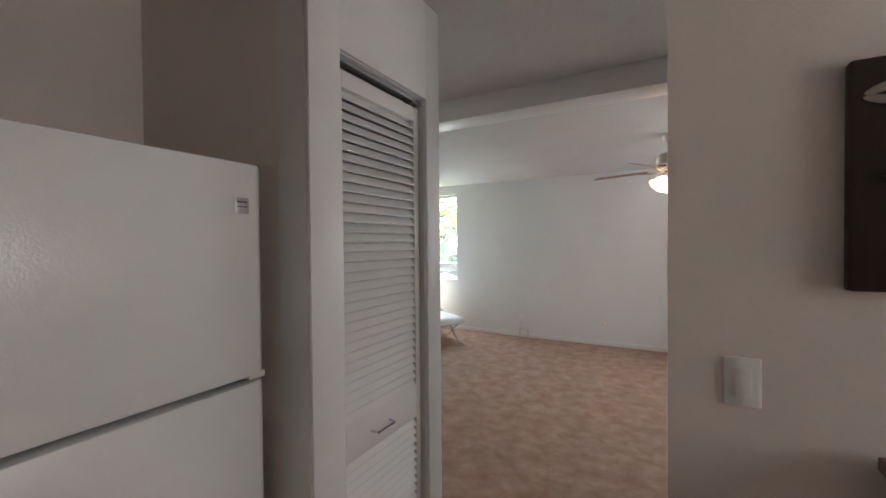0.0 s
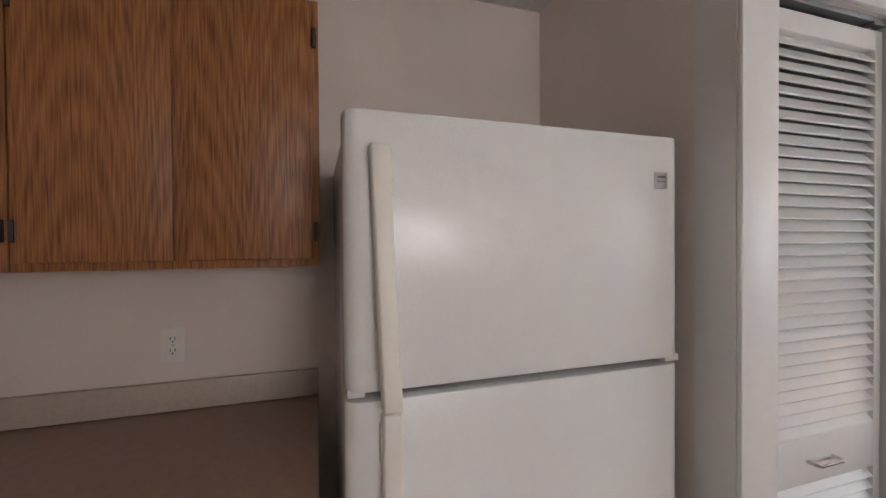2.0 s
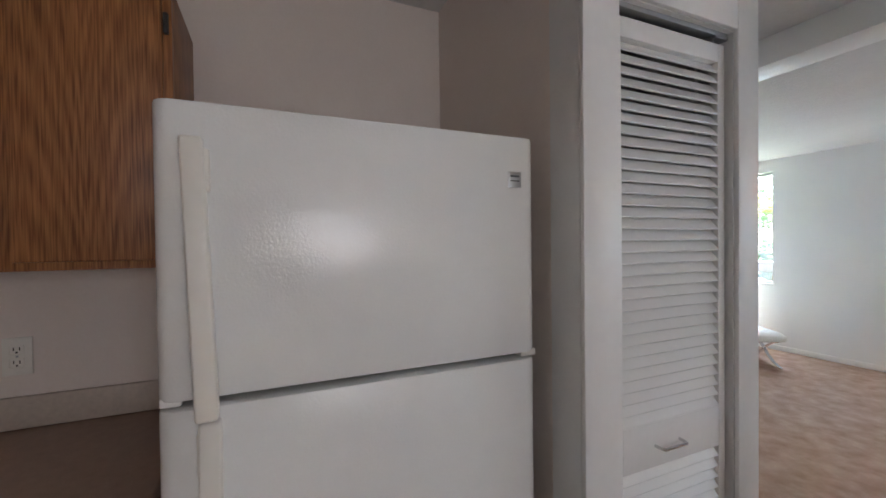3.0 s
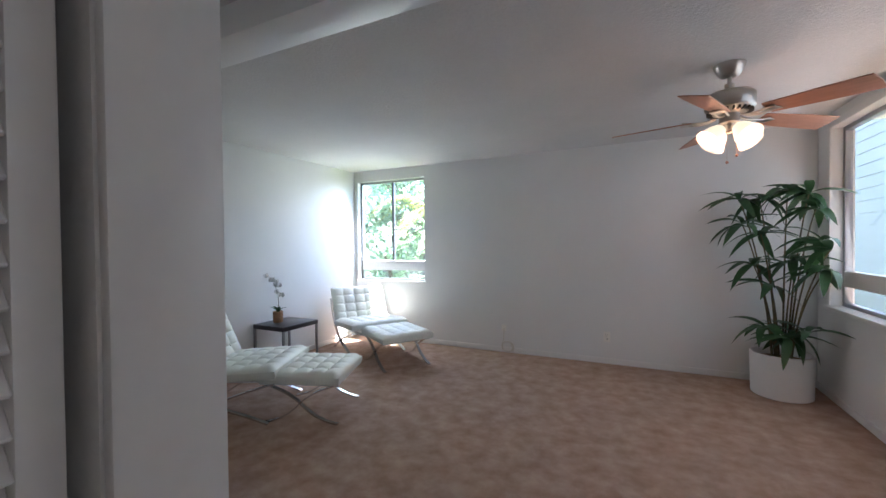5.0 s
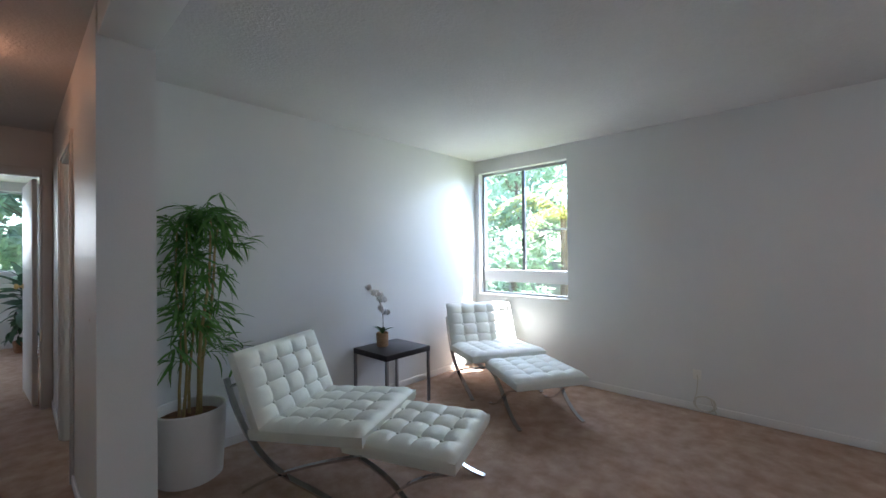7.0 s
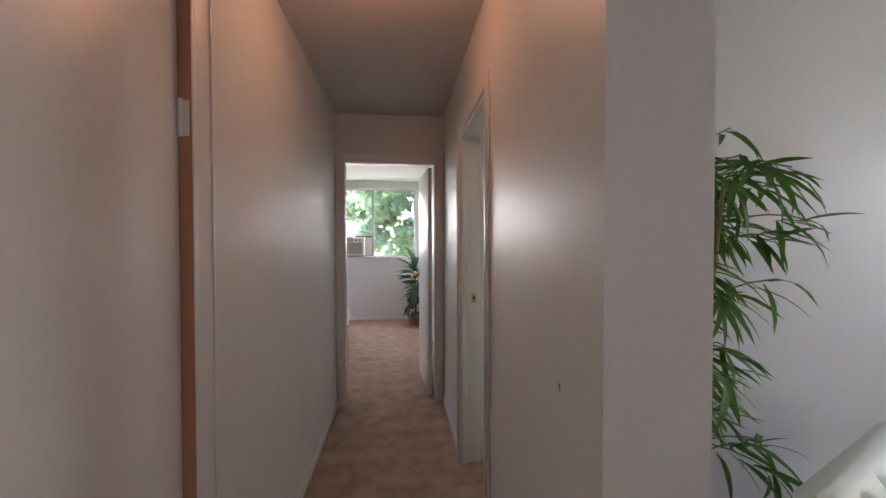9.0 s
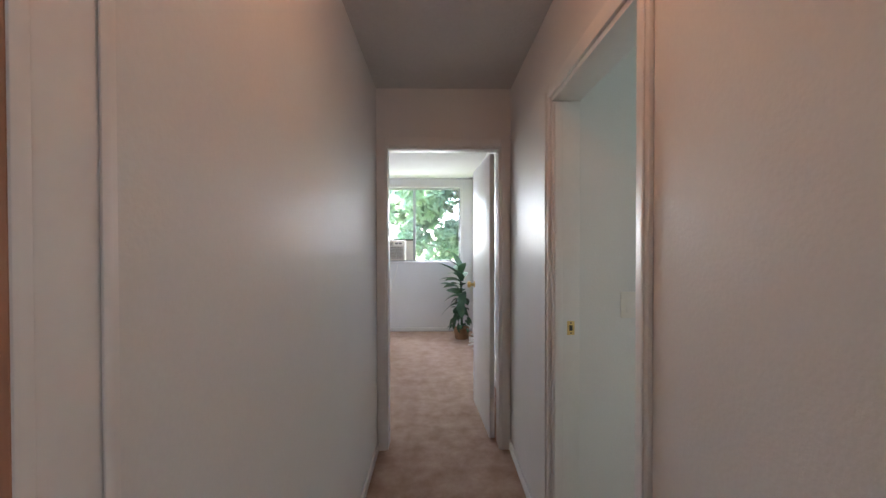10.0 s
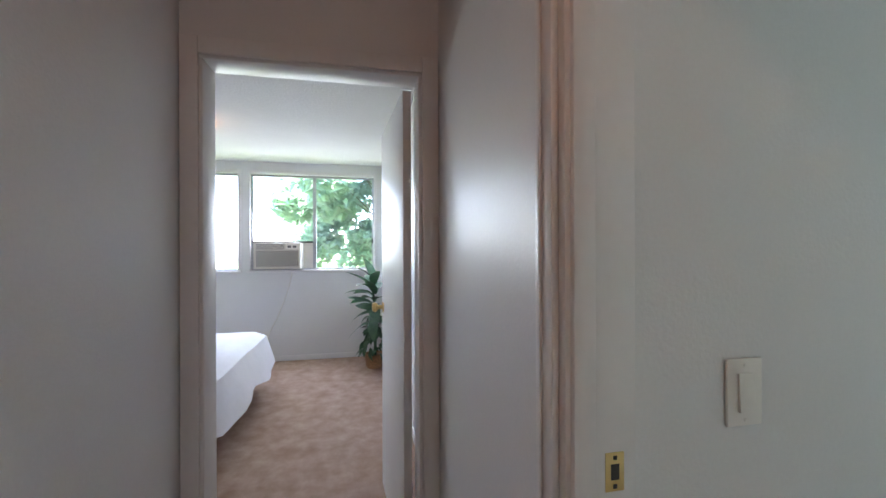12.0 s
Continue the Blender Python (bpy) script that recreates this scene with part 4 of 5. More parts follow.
def lady_palm():
    rnd = random.Random(9)
    t = thing("palm_plant", pose(4.95, 4.66, 0), "dark green lady palm in a wide white pot", "plant")
    pot(t, 0.218, 0.225, 0.375, M_POT, "smooth white pot")
    blades = [leaf_mesh("leaf", ln, 0.076, dr, M_LEAFD, 6) for ln, dr in ((0.31, 0.6), (0.27, 0.8), (0.33, 0.42))]
    crowns = ((-0.31, -0.05, 1.78, 9), (-0.30, -0.10, 1.55, 9), (0.02, -0.08, 1.83, 10), (-0.16, -0.02, 1.78, 8), (0.15, -0.12, 1.80, 10), (0.18, -0.16, 1.66, 8),
              (-0.18, -0.16, 1.45, 8), (0.2, -0.2, 1.40, 8), (0.05, -0.14, 1.22, 9), (-0.22, -0.1, 1.18, 8), (0.2, -0.3, 1.15, 9), (0.2, -0.38, 1.32, 7), (-0.1, -0.1, 1.0, 6),
              (0.06, -0.05, 0.58, 8), (-0.13, -0.08, 0.62, 8), (0.0, -0.2, 0.55, 7), (0.13, -0.15, 0.60, 6))
    for x, y, z, n in crowns:
        base = Vector((x * 0.22, y * 0.25, 0.34))
        tip = Vector((x, y, z * 0.975))
        bm = bmesh.new()
        tube(bm, bezier(base, base.lerp(tip, 0.55) + Vector((-x * 0.22, -y * 0.2, 0.08)), tip, 8), 0.008, 7, 0.6)
        stem = part("stem", bm, M_STEM, t)
        for k in range(n):
            yaw = 360 * k / n + rnd.uniform(-18, 18)
            d = Vector((math.cos(radians(yaw)), math.sin(radians(yaw))))
            # leaves turn away from the walls behind
            if tip.x + 0.27 * d.x > 0.32 or tip.y + 0.27 * d.y > 0.31:
                yaw = rnd.uniform(180, 262)
            part("leaf", blades[rnd.randrange(3)], M_LEAFD, stem, m=Matrix.Translation(tip) @ pose(0, 0, 0, rnd.uniform(-25, 25), rnd.uniform(-48, 12), yaw))


def orchid():
    rnd = random.Random(2)
    t = thing("orchid", pose(0.165, 3.41, 0.497), "white orchid in a small woven pot on the table", "plant")
    bm = bmesh.new()
    lathe(bm, [(0.045, 0), (0.052, 0.01), (0.055, 0.12), (0.05, 0.125), (0.044, 0.11), (0, 0.105)], 24)
    part("pot", bm, M_BASKET, t, "woven brown pot")
    stalk = bezier((0, 0, 0.11), (0.02, 0.03, 0.40), (-0.03, -0.10, 0.50), 10)
    bm = bmesh.new()
    tube(bm, stalk, 0.003, 6)
    st_ = part("stalk", bm, M_STEM, t)
    petal = leaf_mesh("petal", 0.062, 0.062, 0.15, M_PETAL, 4)
    for k in range(13):
        p = stalk[4 + min(6, k * 6 // 12)] + Vector((rnd.uniform(-0.03, 0.03), rnd.uniform(-0.03, 0.03), rnd.uniform(-0.03, 0.02)))
        f = part("flower", leaf_mesh("flower", 0.014, 0.012, 0.4, M_HANDLE, 3), M_HANDLE, st_, m=Matrix.Translation(p) @ pose(0, 0, 0, 0, 0, rnd.uniform(-60, 30)))
        for q in range(5):
            o = part("petal", petal, M_PETAL, t, m=Matrix.Translation(p) @ pose(0, 0, 0, 0, 0, rnd.uniform(-40, 20)) @ pose(0, 0, 0, 72 * q, -62, 0))
    dl = leaf_mesh("leaf", 0.12, 0.05, 0.5, M_LEAFD, 5)
    for yaw, tilt in ((-30, -70), (60, -55), (200, -60), (-80, -75)):
        part("leaf", dl, M_LEAFD, t, m=Matrix.Translation((0, 0, 0.11)) @ pose(0, 0, 0, 0, tilt, yaw))


bamboo()
lady_palm()
orchid()


def ceiling_fan():
    t = thing("ceiling_fan", pose(4.32, 3.19, 2.44), "brushed nickel ceiling fan with five wooden blades and lit shades", "ceiling fan")

    def turned(name, prof, label="", material=None):
        bm = bmesh.new()
        lathe(bm, prof, 32)
        return part(name, bm, material or M_NICKEL, t, label)
    turned("canopy", [(0.085, 0), (0.085, -0.008), (0.078, -0.025), (0.058, -0.06), (0.045, -0.072), (0.028, -0.078), (0.0, -0.078)])
    turned("downrod", [(0.012, -0.076), (0.012, -0.115), (0.026, -0.118), (0.026, -0.15), (0.012, -0.155), (0.012, -0.18)])
    turned("motor_housing", [(0.04, -0.172), (0.118, -0.176), (0.132, -0.19), (0.132, -0.262), (0.124, -0.276), (0.08, -0.300), (0.0, -0.300)])
    turned("switch_housing", [(0.052, -0.300), (0.052, -0.352), (0.036, -0.365), (0.032, -0.40), (0.018, -0.415), (0, -0.415)])
    for k in range(24):
        a = 15 * k
        part("vent_slot", boxbm((0.086, -0.005, -0.2965), (0.120, 0.005, -0.2795)), M_SLOT, t, m=pose(0, 0, 0, 0, 0, a))
    bm = bmesh.new()
    n = 8
    out = [(0.20 + 0.46 * k / n, 0.055 + 0.018 * math.sin(math.pi * 0.55 * k / n)) for k in range(n + 1)]
    ring = [(x, -w) for x, w in out] + [(0.668, 0)] + [(x, w) for x, w in out[::-1]]
    lo = [bm.verts.new((x, y, -0.003)) for x, y in ring]
    hi = [bm.verts.new((x, y, 0.003)) for x, y in ring]
    bm.faces.new(lo[::-1]), bm.faces.new(hi)
    for i in range(len(ring)):
        bm.faces.new((lo[i], lo[(i + 1) % len(ring)], hi[(i + 1) % len(ring)], hi[i]))
    blade = finish("blade", bm, M_BLADE, False)
    bm = bmesh.new()
    for y in (-0.022, 0.022):
        tube(bm, bezier((0.07, y * 0.4, 0.0), (0.14, y * 1.6, -0.03), (0.25, y, 0.006), 8), 0.006, 6)
    box(bm, (0.19, -0.04, -0.009), (0.262, 0.04, -0.004), 0.002)
    iron = finish("blade_iron", bm, M_NICKEL)
    for k in range(5):
        m = pose(0, 0, -0.318, 0, 2.5, 175 + 72 * k)
        i = part("blade_iron", iron, M_NICKEL, t, m=m)
        part("blade", blade, M_BLADE, i, "reddish wooden blade", pose(0, 0, 0.004, -15, 0, 0))
    for yaw in (212, 302, 32, 122):
        bm = bmesh.new()
        lathe(bm, [(0.022, 0.0), (0.034, -0.012), (0.052, -0.05), (0.058, -0.085), (0.072, -0.12), (0.070, -0.12), (0.054, -0.084), (0.03, -0.014), (0.0, -0.01)], 24)
        part("shade", bm, M_GLOW, t, "lit frosted glass bell shade", pose(0.055 * math.cos(radians(yaw)), 0.055 * math.sin(radians(yaw)), -0.385, 0, 0, yaw) @ pose(0, 0, 0, 0, -48, 0) @ Matrix.Diagonal((1.02, 1.02, 1.0, 1)))
    for x, y, ln in ((0.03, -0.03, 0.16), (-0.02, -0.04, 0.20)):
        bm = bmesh.new()
        tube(bm, [(x, y, -0.395), (x, y, -0.395 - ln)], 0.0012, 5)
        ch = part("pull_chain", bm, M_NICKEL, t)
        bm = bmesh.new()
        bmesh.ops.create_uvsphere(bm, u_segments=10, v_segments=6, radius=0.009, matrix=Matrix.Translation((x, y, -0.40 - ln)))
        part("pull_knob", bm, M_BLADE, ch)


ceiling_fan()
outlet(pose(0.0, 2.32, 0.30, 0, 0, 90), "ivory duplex outlet low on the wall beside the bamboo")
outlet(pose(3.503, 5.0, 0.30), "ivory duplex outlet low on the living room wall")
jk = thing("wall_jack", pose(2.31, 5.0, 0.30), "small ivory cable jack with a coiled white cable", "jack")
part("plate", boxbm((-0.03, -0.006, -0.04), (0.03, 0, 0.04), 0.002), M_PLATE, jk)
bm = bmesh.new()
tube(bm, [(0, -0.006, 0), (0.01, -0.03, -0.03), (0.0, -0.03, -0.14)] + [(0.05 + 0.075 * math.cos(3.3 + k * 0.45) + 0.004 * (k % 5), -0.03 - 0.003 * (k % 6), -0.22 + 0.06 * math.sin(3.3 + k * 0.45)) for k in range(38)] + [(0.14, -0.05, -0.285)], 0.004, 6)
part("cable", bm, M_CABLE, jk, "coiled cream cable")


# ---- hall ----
hl = thing("hall_light", pose(-0.09, 0.915, 2.44), "square flush hall light with lit glass", "ceiling light")
part("frame", boxbm((-0.115, -0.115, -0.018), (0.115, 0.115, -0.001), 0.004), M_NICKEL, hl)
bm = bmesh.new()
box(bm, (-0.10, -0.10, -0.05), (0.10, 0.10, -0.018), 0.015, 3)
part("glass", bm, M_GLOWH, hl, "lit amber glass").visible_shadow = False
sm = tagged(new("smoke_detector"), "round white smoke detector on the hall ceiling", "smoke detector")
sm.location = (0.62, 0.96, 2.44)
bm = bmesh.new()
lathe(bm, [(0.062, 0), (0.062, -0.02), (0.05, -0.034), (0, -0.036)], 28)
part("body", bm, M_PLATE, sm)

# ---- bedroom ----
def air_conditioner():
    a = thing("air_conditioner", pose(-5.74, -0.13, 1.139), "beige window air conditioner in the bedroom window", "air conditioner")
    w, h, dp = 0.53, 0.315, 0.30
    part("body", boxbm((0, 0, 0), (dp - 0.03, w, h), 0.006), M_AC, a)
    f = part("front", boxbm((dp - 0.03, 0.003, 0.003), (dp, w - 0.003, h - 0.003), 0.010, 3), M_AC, a)
    part("control_panel", boxbm((dp - 0.001, 0.36, 0.235), (dp + 0.002, w - 0.02, 0.295), 0.001), M_PLATE, f)
    part("outlet_vent", boxbm((dp - 0.001, 0.03, 0.235), (dp + 0.001, 0.34, 0.295)), M_ACD, f, "dark air outlet")
    vane = boxbm((-0.002, 0.032, -0.003), (0.006, 0.338, 0.003), 0.001, 1)
    vm = finish("vane", vane, M_AC, False)
    for k in range(4):
        part("vane", vm, M_AC, f, m=pose(dp, 0, 0.245 + 0.0135 * k, 0, 30, 0))
    part("grille_recess", boxbm((dp - 0.001, 0.03, 0.03), (dp + 0.0005, w - 0.03, 0.22)), M_ACD, f)
    sl = finish("slat", boxbm((0, 0.03, -0.0028), (0.005, w - 0.03, 0.0028), 0.001, 1), M_AC, False)
    for k in range(16):
        part("slat", sl, M_AC, f, m=pose(dp - 0.001, 0, 0.036 + 0.0118 * k))
    for k in range(2):
        part("display", boxbm((dp + 0.002, 0.38 + 0.06 * k, 0.255), (dp + 0.003, 0.42 + 0.06 * k, 0.28)), M_ACD, f)


air_conditioner()
cord = thing("power_cord", pose(-5.60, 0.28, 1.09), "white power cord hanging from the air conditioner", "cord")
bm = bmesh.new()
tube(bm, bezier((-0.01, 0, 0.04), (0.0, -0.03, -0.2), (-0.01, -0.16, -0.5), 10) + bezier((-0.01, -0.18, -0.56), (0.0, -0.27, -0.72), (-0.012, -0.31, -0.83), 6), 0.006, 6)
part("cable", bm, M_PLATE, cord)
outlet(pose(-5.619, -0.04, 0.26, 0, 0, 90), "ivory duplex outlet under the bedroom window")


def dieffenbachia():
    rnd = random.Random(5)
    t = thing("leafy_plant", pose(-5.12, 1.26, 0), "leafy artificial evergreen in a wicker basket pot", "plant")
    bm = bmesh.new()
    lathe(bm, [(0.085, 0), (0.10, 0.02), (0.115, 0.15), (0.12, 0.16), (0.108, 0.165), (0.10, 0.14), (0, 0.135)], 28)
    part("basket", bm, M_BASKET, t, "woven reddish basket pot")
    bm = bmesh.new()
    tube(bm, bezier((0, 0, 0.13), (0.02, 0.02, 0.5), (-0.02, -0.02, 0.95), 10), 0.02, 8, 0.5)
    part("stem", bm, M_LEAFB, t)
    big = [leaf_mesh("leaf", ln, wd, dr, M_LEAFB, 6, 0.15) for ln, wd, dr in ((0.38, 0.155, 0.4), (0.34, 0.145, 0.55), (0.40, 0.155, 0.25))]
    small = [leaf_mesh("leaf", ln, wd, dr, M_LEAFB, 4, 0.15) for ln, wd, dr in ((0.14, 0.07, 0.5), (0.11, 0.06, 0.8))]
    for k in range(22):
        z = 0.55 + 0.45 * k / 21
        yaw = -90 + (95 * math.sin(2.4 * k) + rnd.uniform(-15, 15))
        tilt = -38 + 60 * (1 - k / 21)
        part("leaf", big[k % 3], M_LEAFB, t, m=Matrix.Translation((0, 0, z)) @ pose(0, 0, 0, rnd.uniform(-25, 25), tilt + rnd.uniform(-12, 12) - 18, yaw))
    for k in range(60):
        z = rnd.uniform(0.17, 0.60)
        yaw = rnd.uniform(130, 400)
        r = 0.06 + 0.06 * (z < 0.35)
        part("leaf", small[k % 2], M_LEAFB, t, m=Matrix.Translation((r * math.cos(radians(yaw)), r * math.sin(radians(yaw)), z)) @ pose(0, 0, 0, rnd.uniform(-40, 40), rnd.uniform(-30, 60), yaw))


dieffenbachia()
cc = thing("coiled_cord", pose(-4.55, 1.40, 0), "white extension cord coiled on the bedroom carpet", "cord")
bm = bmesh.new()
tube(bm, [(0.06 * math.cos(k * 0.5) + 0.003 * k, -0.03 + 0.05 * math.sin(k * 0.5), 0.012 + 0.012 * (k % 7) / 3 + 0.004 * k) for k in range(46)] + [(0.1, 0.05, 0.26), (0.05, 0.065, 0.30)], 0.009, 6)
part("cable", bm, M_PLATE, cc)


def bed():
    b = thing("bed", pose(-4.62, -2.05, 0), "bed with a smooth white cover hanging to the carpet", "bed")
    w, ln, h = 1.5, 2.22, 0.56
    part("base", boxbm((0.20, 0.02, 0.16), (w - 0.20, ln - 0.30, 0.30), 0.01), M_NAVY, b)
    part("mattress", boxbm((0.03, 0.02, 0.30), (w - 0.03, ln - 0.05, 0.535), 0.04, 3), M_SHEET, b)
    for x, y in ((0.26, 0.1), (w - 0.26, 0.1), (0.26, ln - 0.38), (w - 0.26, ln - 0.38)):
        part("leg", boxbm((x - 0.03, y - 0.03, 0), (x + 0.03, y + 0.03, 0.16)), M_GASKET, b)
    bm = bmesh.new()
    n, mz = 44, 10
    loop = []
    for k in range(n + 1):            # from one side round the foot to the other side
        s = k / n * (2 * ln + w)
        if s < ln:
            p, d = Vector((0, s)), Vector((-1, 0))
        elif s < ln + w:
            p, d = Vector((s - ln, ln)), Vector((0, 1))
        else:
            p, d = Vector((w, 2 * ln + w - s)), Vector((1, 0))
        for cxy in ((0, ln), (w, ln)):
            q = p - Vector(cxy)
            if q.length < 0.16:
                d = (Vector((-1, 1)) if cxy[0] == 0 else Vector((1, 1))).normalized() * 1.35
        loop.append((p, d))
    rows = []
    for k, (p, d) in enumerate(loop):
        col = []
        for j in range(mz + 1):
            q = j / mz
            out = 0.02 + 0.10 * q + 0.022 * q * math.sin(k * 1.35)
            z = h - 0.02 * (q == 0) * 0 - (h - 0.25) * q ** 1.1 + 0.03 * q * math.sin(k * 0.9)
            x = p + d * (out if j else -0.03)
            col.append(bm.verts.new((x.x, x.y, z + (0.012 if j == 0 else 0))))
        rows.append(col)
    for a, c_ in zip(rows, rows[1:]):
        for j in range(mz):
            bm.faces.new((a[j], c_[j], c_[j + 1], a[j + 1]))
    bm.faces.new([r[0] for r in rows])
    part("cover", bm, M_SHEET, b, "smooth white bed cover")
    part("pillow", boxbm((0.15, 0.08, 0.57), (0.70, 0.45, 0.70), 0.05, 3), M_SHEET, b)


bed()
bl = thing("bedroom_light", pose(-4.02, -0.22, 2.44), "lit glass bowl light on the bedroom ceiling", "ceiling light")
bm = bmesh.new()
lathe(bm, [(0.10, 0), (0.10, -0.03), (0.0, -0.03)], 24)
part("base", bm, M_NICKEL, bl)
bm = bmesh.new()
lathe(bm, [(0.15, -0.03), (0.14, -0.06), (0.09, -0.095), (0.0, -0.11)], 28)
part("bowl", bm, M_GLOW, bl, "lit frosted bowl").visible_shadow = False


# ---- guest room ----
def guest_bed():
    rnd = random.Random(3)
    b = thing("guest_bed", pose(-3.05, 3.30, 0), "bed with white floral print bedding on a dark base", "bed")
    part("base", boxbm((0.02, 0.02, 0.0), (1.95, 1.35, 0.26), 0.01), M_NAVY, b, "dark blue bed base")
    part("mattress", boxbm((0, 0, 0.26), (1.97, 1.37, 0.56), 0.05, 3), M_SHEET, b)
    p = part("pillow", boxbm((-0.06, 0.35, -0.25), (0.06, 1.0, 0.25), 0.05, 3), M_SHEET, b, "white pillow with a dark print", pose(0.2, 0, 0.82, 0, -14, 0))
    for k in range(26):
        z = 0.30 - 0.018 * k
        part("print", boxbm((0, -0.01, -0.012), (0.002, 0.01, 0.012), 0.0008, 1), M_PURPLE, p, m=pose(0.062, 0.42 + 0.02 * k + rnd.uniform(-0.03, 0.03), z * 0.7, rnd.uniform(0, 90), 0, 0))
    for k in range(10):
        part("print", boxbm((-0.02, -0.002, -0.02), (0.02, 0, 0.02), 0.001, 1), M_RED, b, m=pose(0.25 + 0.12 * k, -0.001, 0.36 + 0.05 * (k % 3), 0, 20 * k, 0))


guest_bed()

# ---- outdoors ----
solid("ground", boxbm((-90, -90, -0.62), (90, 90, -0.5)), M_GROUND, "green lawn round the building", "ground")


def siding_wall(name, axis, c0, a0, a1, label):
    t = thing(name, pose(0, 0, 0), label, "facade")
    thick = 0.06
    part("wall", boxbm((a0, c0, -0.5), (a1, c0 + 0.2, 3.4)) if axis == "x" else boxbm((c0, a0, -0.5), (c0 + 0.2, a1, 3.4)), M_SIDING, t)
    bm = boxbm((0, -0.012, 0), (a1 - a0, 0.0, 0.195), 0.0)
    for v in bm.verts:
        if v.co.z > 0.1 and v.co.y < -0.006:
            v.co.y = -0.001
    me = finish("board", bm, M_SIDING, False)
    for k in range(19):
        m = pose(a0, c0, -0.4 + 0.2 * k) if axis == "x" else pose(c0, a1, -0.4 + 0.2 * k, 0, 0, -90)
        part("board", me, M_SIDING, t, m=m)


siding_wall("neighbour_house", "y", 7.2, -4.0, 22.0, "pale painted lap siding of the next building")
siding_wall("garden_shed", "x", 6.4, -5.6, -3.75, "pale painted lap siding of a low outbuilding")
fn = thing("garden_fence", pose(0, 0, 0), "grey garden wall behind the planting", "fence")
part("panel", boxbm((-6, 11.5, -0.5), (8, 11.65, 1.05), 0.01), M_FENCE, fn)


def leafy_tree(name, x, y, height, spread, count, material, label, seed, size=0.16, low=0.25):
    rnd = random.Random(seed)
    t = thing(name, pose(x, y, -0.5), label, "tree")
    bm = bmesh.new()
    tube(bm, [(0, 0, 0), (0.05, 0.02, height * 0.3), (-0.03, 0.05, height * 0.6), (0, 0, height * 0.92)], 0.12, 10, 0.2)
    clumps = []
    for k in range(60):
        a, z = rnd.uniform(0, 2 * math.pi), height * rnd.uniform(low, 1.0)
        r = spread * (0.35 + 0.65 * math.sin(math.pi * min(1, z / height * 0.9 + 0.05))) * rnd.uniform(0.3, 1.0)
        p = Vector((r * math.cos(a), r * math.sin(a), z))
        clumps.append((p, rnd.uniform(0.25, 0.55) * spread * 0.6))
        tube(bm, bezier((0, 0, z * 0.75), p * 0.5 + Vector((0, 0, z * 0.45)), p, 4), 0.012, 5, 0.3)
    part("trunk", bm, M_BARK, t)
    verts, faces = [], []
    for _ in range(count):
        c_, r = clumps[rnd.randrange(len(clumps))]
        d = Vector((rnd.gauss(0, 1), rnd.gauss(0, 1), rnd.gauss(0, 0.8))).normalized() * r * rnd.random() ** 0.4
        p = c_ + d
        rot = Euler((rnd.uniform(-1, 1), rnd.uniform(-1, 1), rnd.uniform(0, 6.28))).to_matrix()
        s = size * rnd.uniform(0.6, 1.3)
        i = len(verts)
        verts += [p + rot @ Vector(v) * s for v in ((-0.5, 0, 0), (0, -0.24, 0.05), (0.5, 0, -0.08), (0, 0.24, 0.05))]
        faces += [(i, i + 1, i + 2), (i, i + 2, i + 3)]
    me = bpy.data.meshes.new("crown")
    me.from_pydata(verts, [], faces)
    me.materials.append(material)
    part("crown", me, material, t)


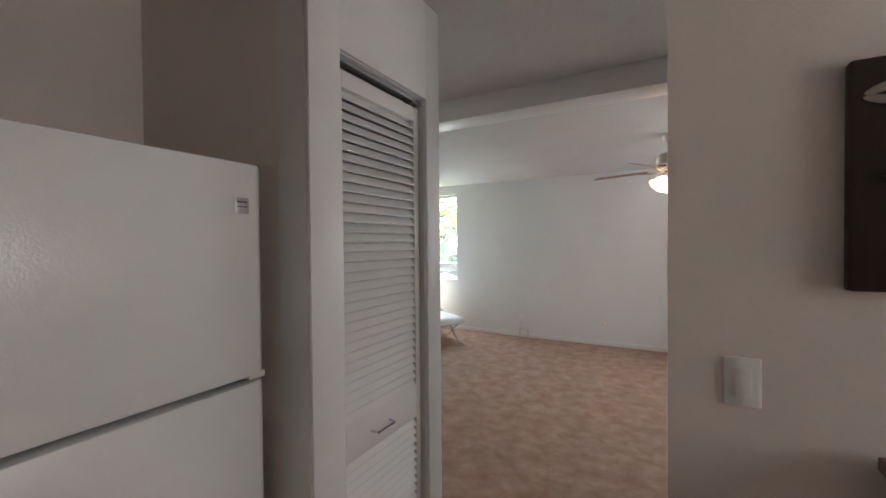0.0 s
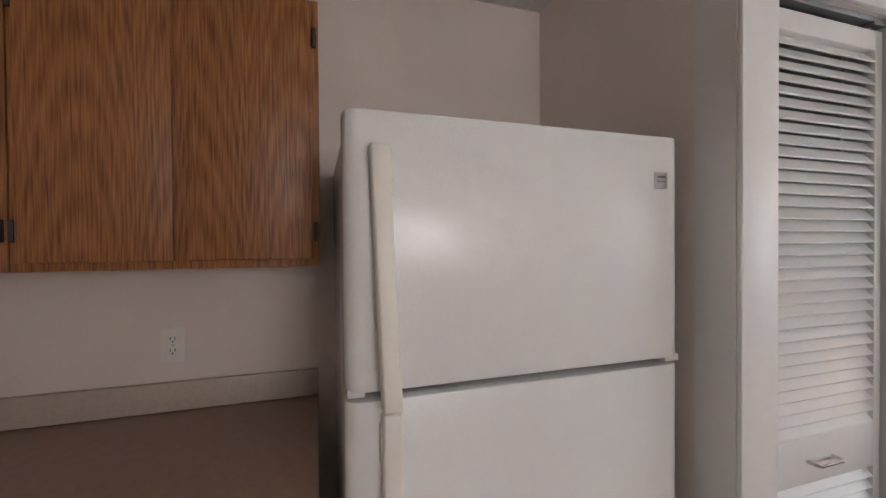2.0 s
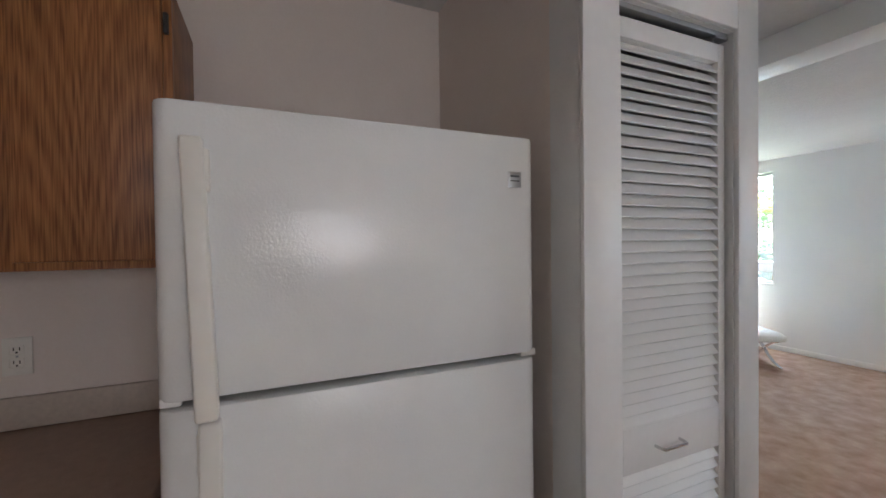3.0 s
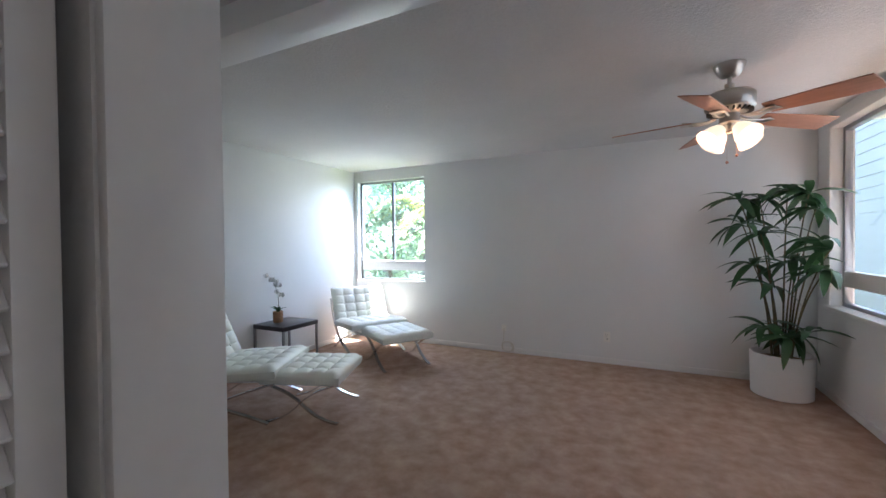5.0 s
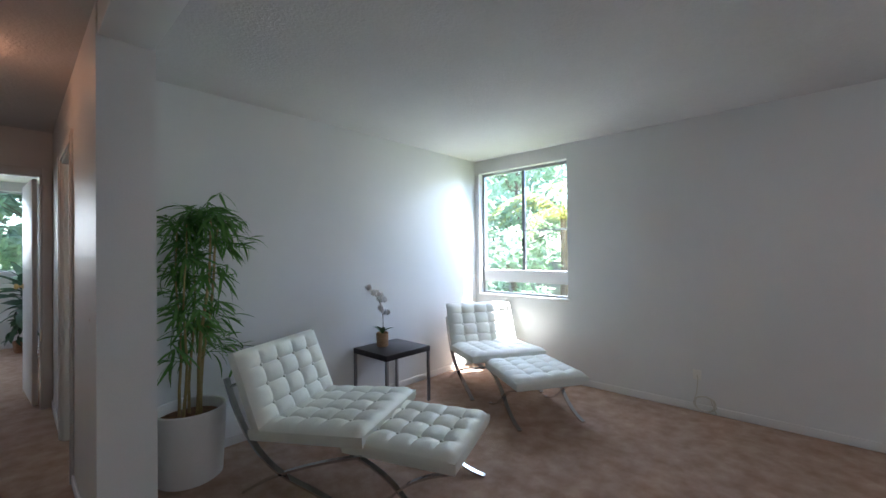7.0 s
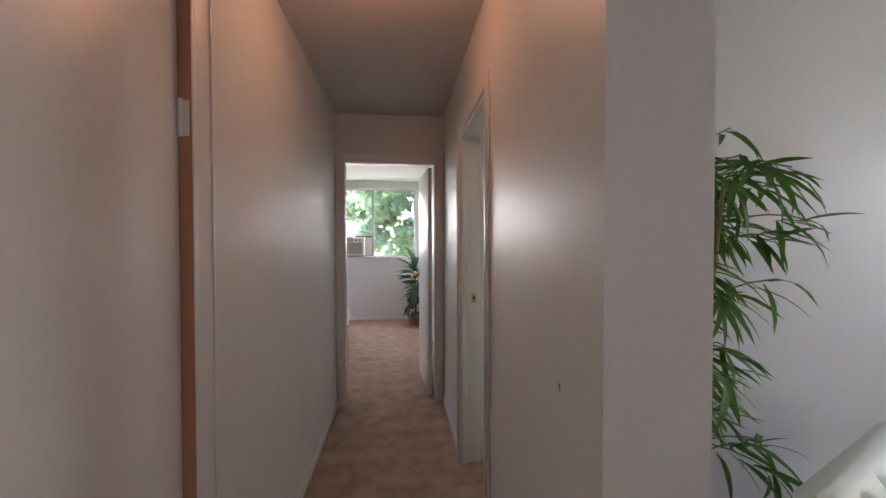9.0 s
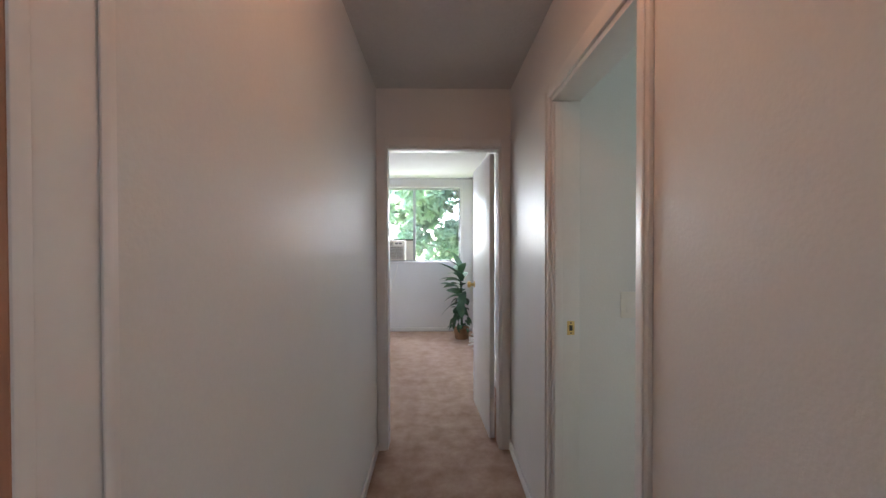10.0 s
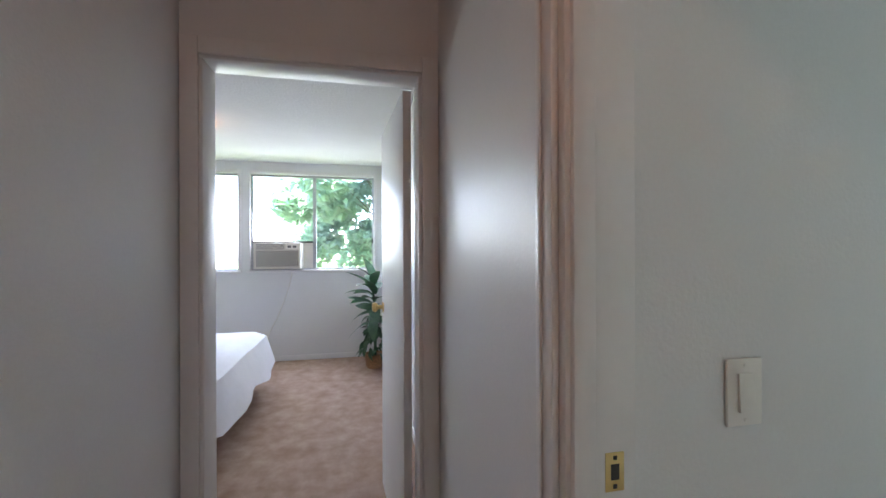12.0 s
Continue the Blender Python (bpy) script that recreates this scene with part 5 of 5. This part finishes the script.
def garden_palm(x, y, height, material, label, seed, n=20, ln=1.7):
    rnd = random.Random(seed)
    t = thing("garden_palm", pose(x, y, -0.5), label, "palm tree", "palms in the garden")
    bm = bmesh.new()
    tube(bm, [(0, 0, 0), (0.06, 0, height * 0.5), (0.02, 0.03, height)], 0.10, 10, 0.7)
    part("trunk", bm, M_BARK, t)
    for k in range(n):
        yaw, up = 137.5 * k, rnd.uniform(0.05, 1.2)
        bm = bmesh.new()
        spine = bezier((0, 0, 0), (ln * 0.5, 0, up), (ln, 0, up - 1.1), 16)
        for i, p in enumerate(spine):
            w = 0.42 * math.sin(math.pi * min(1, (i + 1.5) / 17)) ** 0.6
            for s in (-1, 1):
                a = p + Vector((0.0, 0.0, 0.0))
                b = p + Vector((0.16, s * w, -0.16 * w - 0.05))
                bm.faces.new([bm.verts.new(v) for v in (a - Vector((0.025, 0, 0)), b, a + Vector((0.03, 0, 0))) ])
        tube(bm, spine, 0.012, 5, 0.3)
        part("frond", bm, material, t, m=pose(0.02, 0.03, height, 0, 0, yaw))


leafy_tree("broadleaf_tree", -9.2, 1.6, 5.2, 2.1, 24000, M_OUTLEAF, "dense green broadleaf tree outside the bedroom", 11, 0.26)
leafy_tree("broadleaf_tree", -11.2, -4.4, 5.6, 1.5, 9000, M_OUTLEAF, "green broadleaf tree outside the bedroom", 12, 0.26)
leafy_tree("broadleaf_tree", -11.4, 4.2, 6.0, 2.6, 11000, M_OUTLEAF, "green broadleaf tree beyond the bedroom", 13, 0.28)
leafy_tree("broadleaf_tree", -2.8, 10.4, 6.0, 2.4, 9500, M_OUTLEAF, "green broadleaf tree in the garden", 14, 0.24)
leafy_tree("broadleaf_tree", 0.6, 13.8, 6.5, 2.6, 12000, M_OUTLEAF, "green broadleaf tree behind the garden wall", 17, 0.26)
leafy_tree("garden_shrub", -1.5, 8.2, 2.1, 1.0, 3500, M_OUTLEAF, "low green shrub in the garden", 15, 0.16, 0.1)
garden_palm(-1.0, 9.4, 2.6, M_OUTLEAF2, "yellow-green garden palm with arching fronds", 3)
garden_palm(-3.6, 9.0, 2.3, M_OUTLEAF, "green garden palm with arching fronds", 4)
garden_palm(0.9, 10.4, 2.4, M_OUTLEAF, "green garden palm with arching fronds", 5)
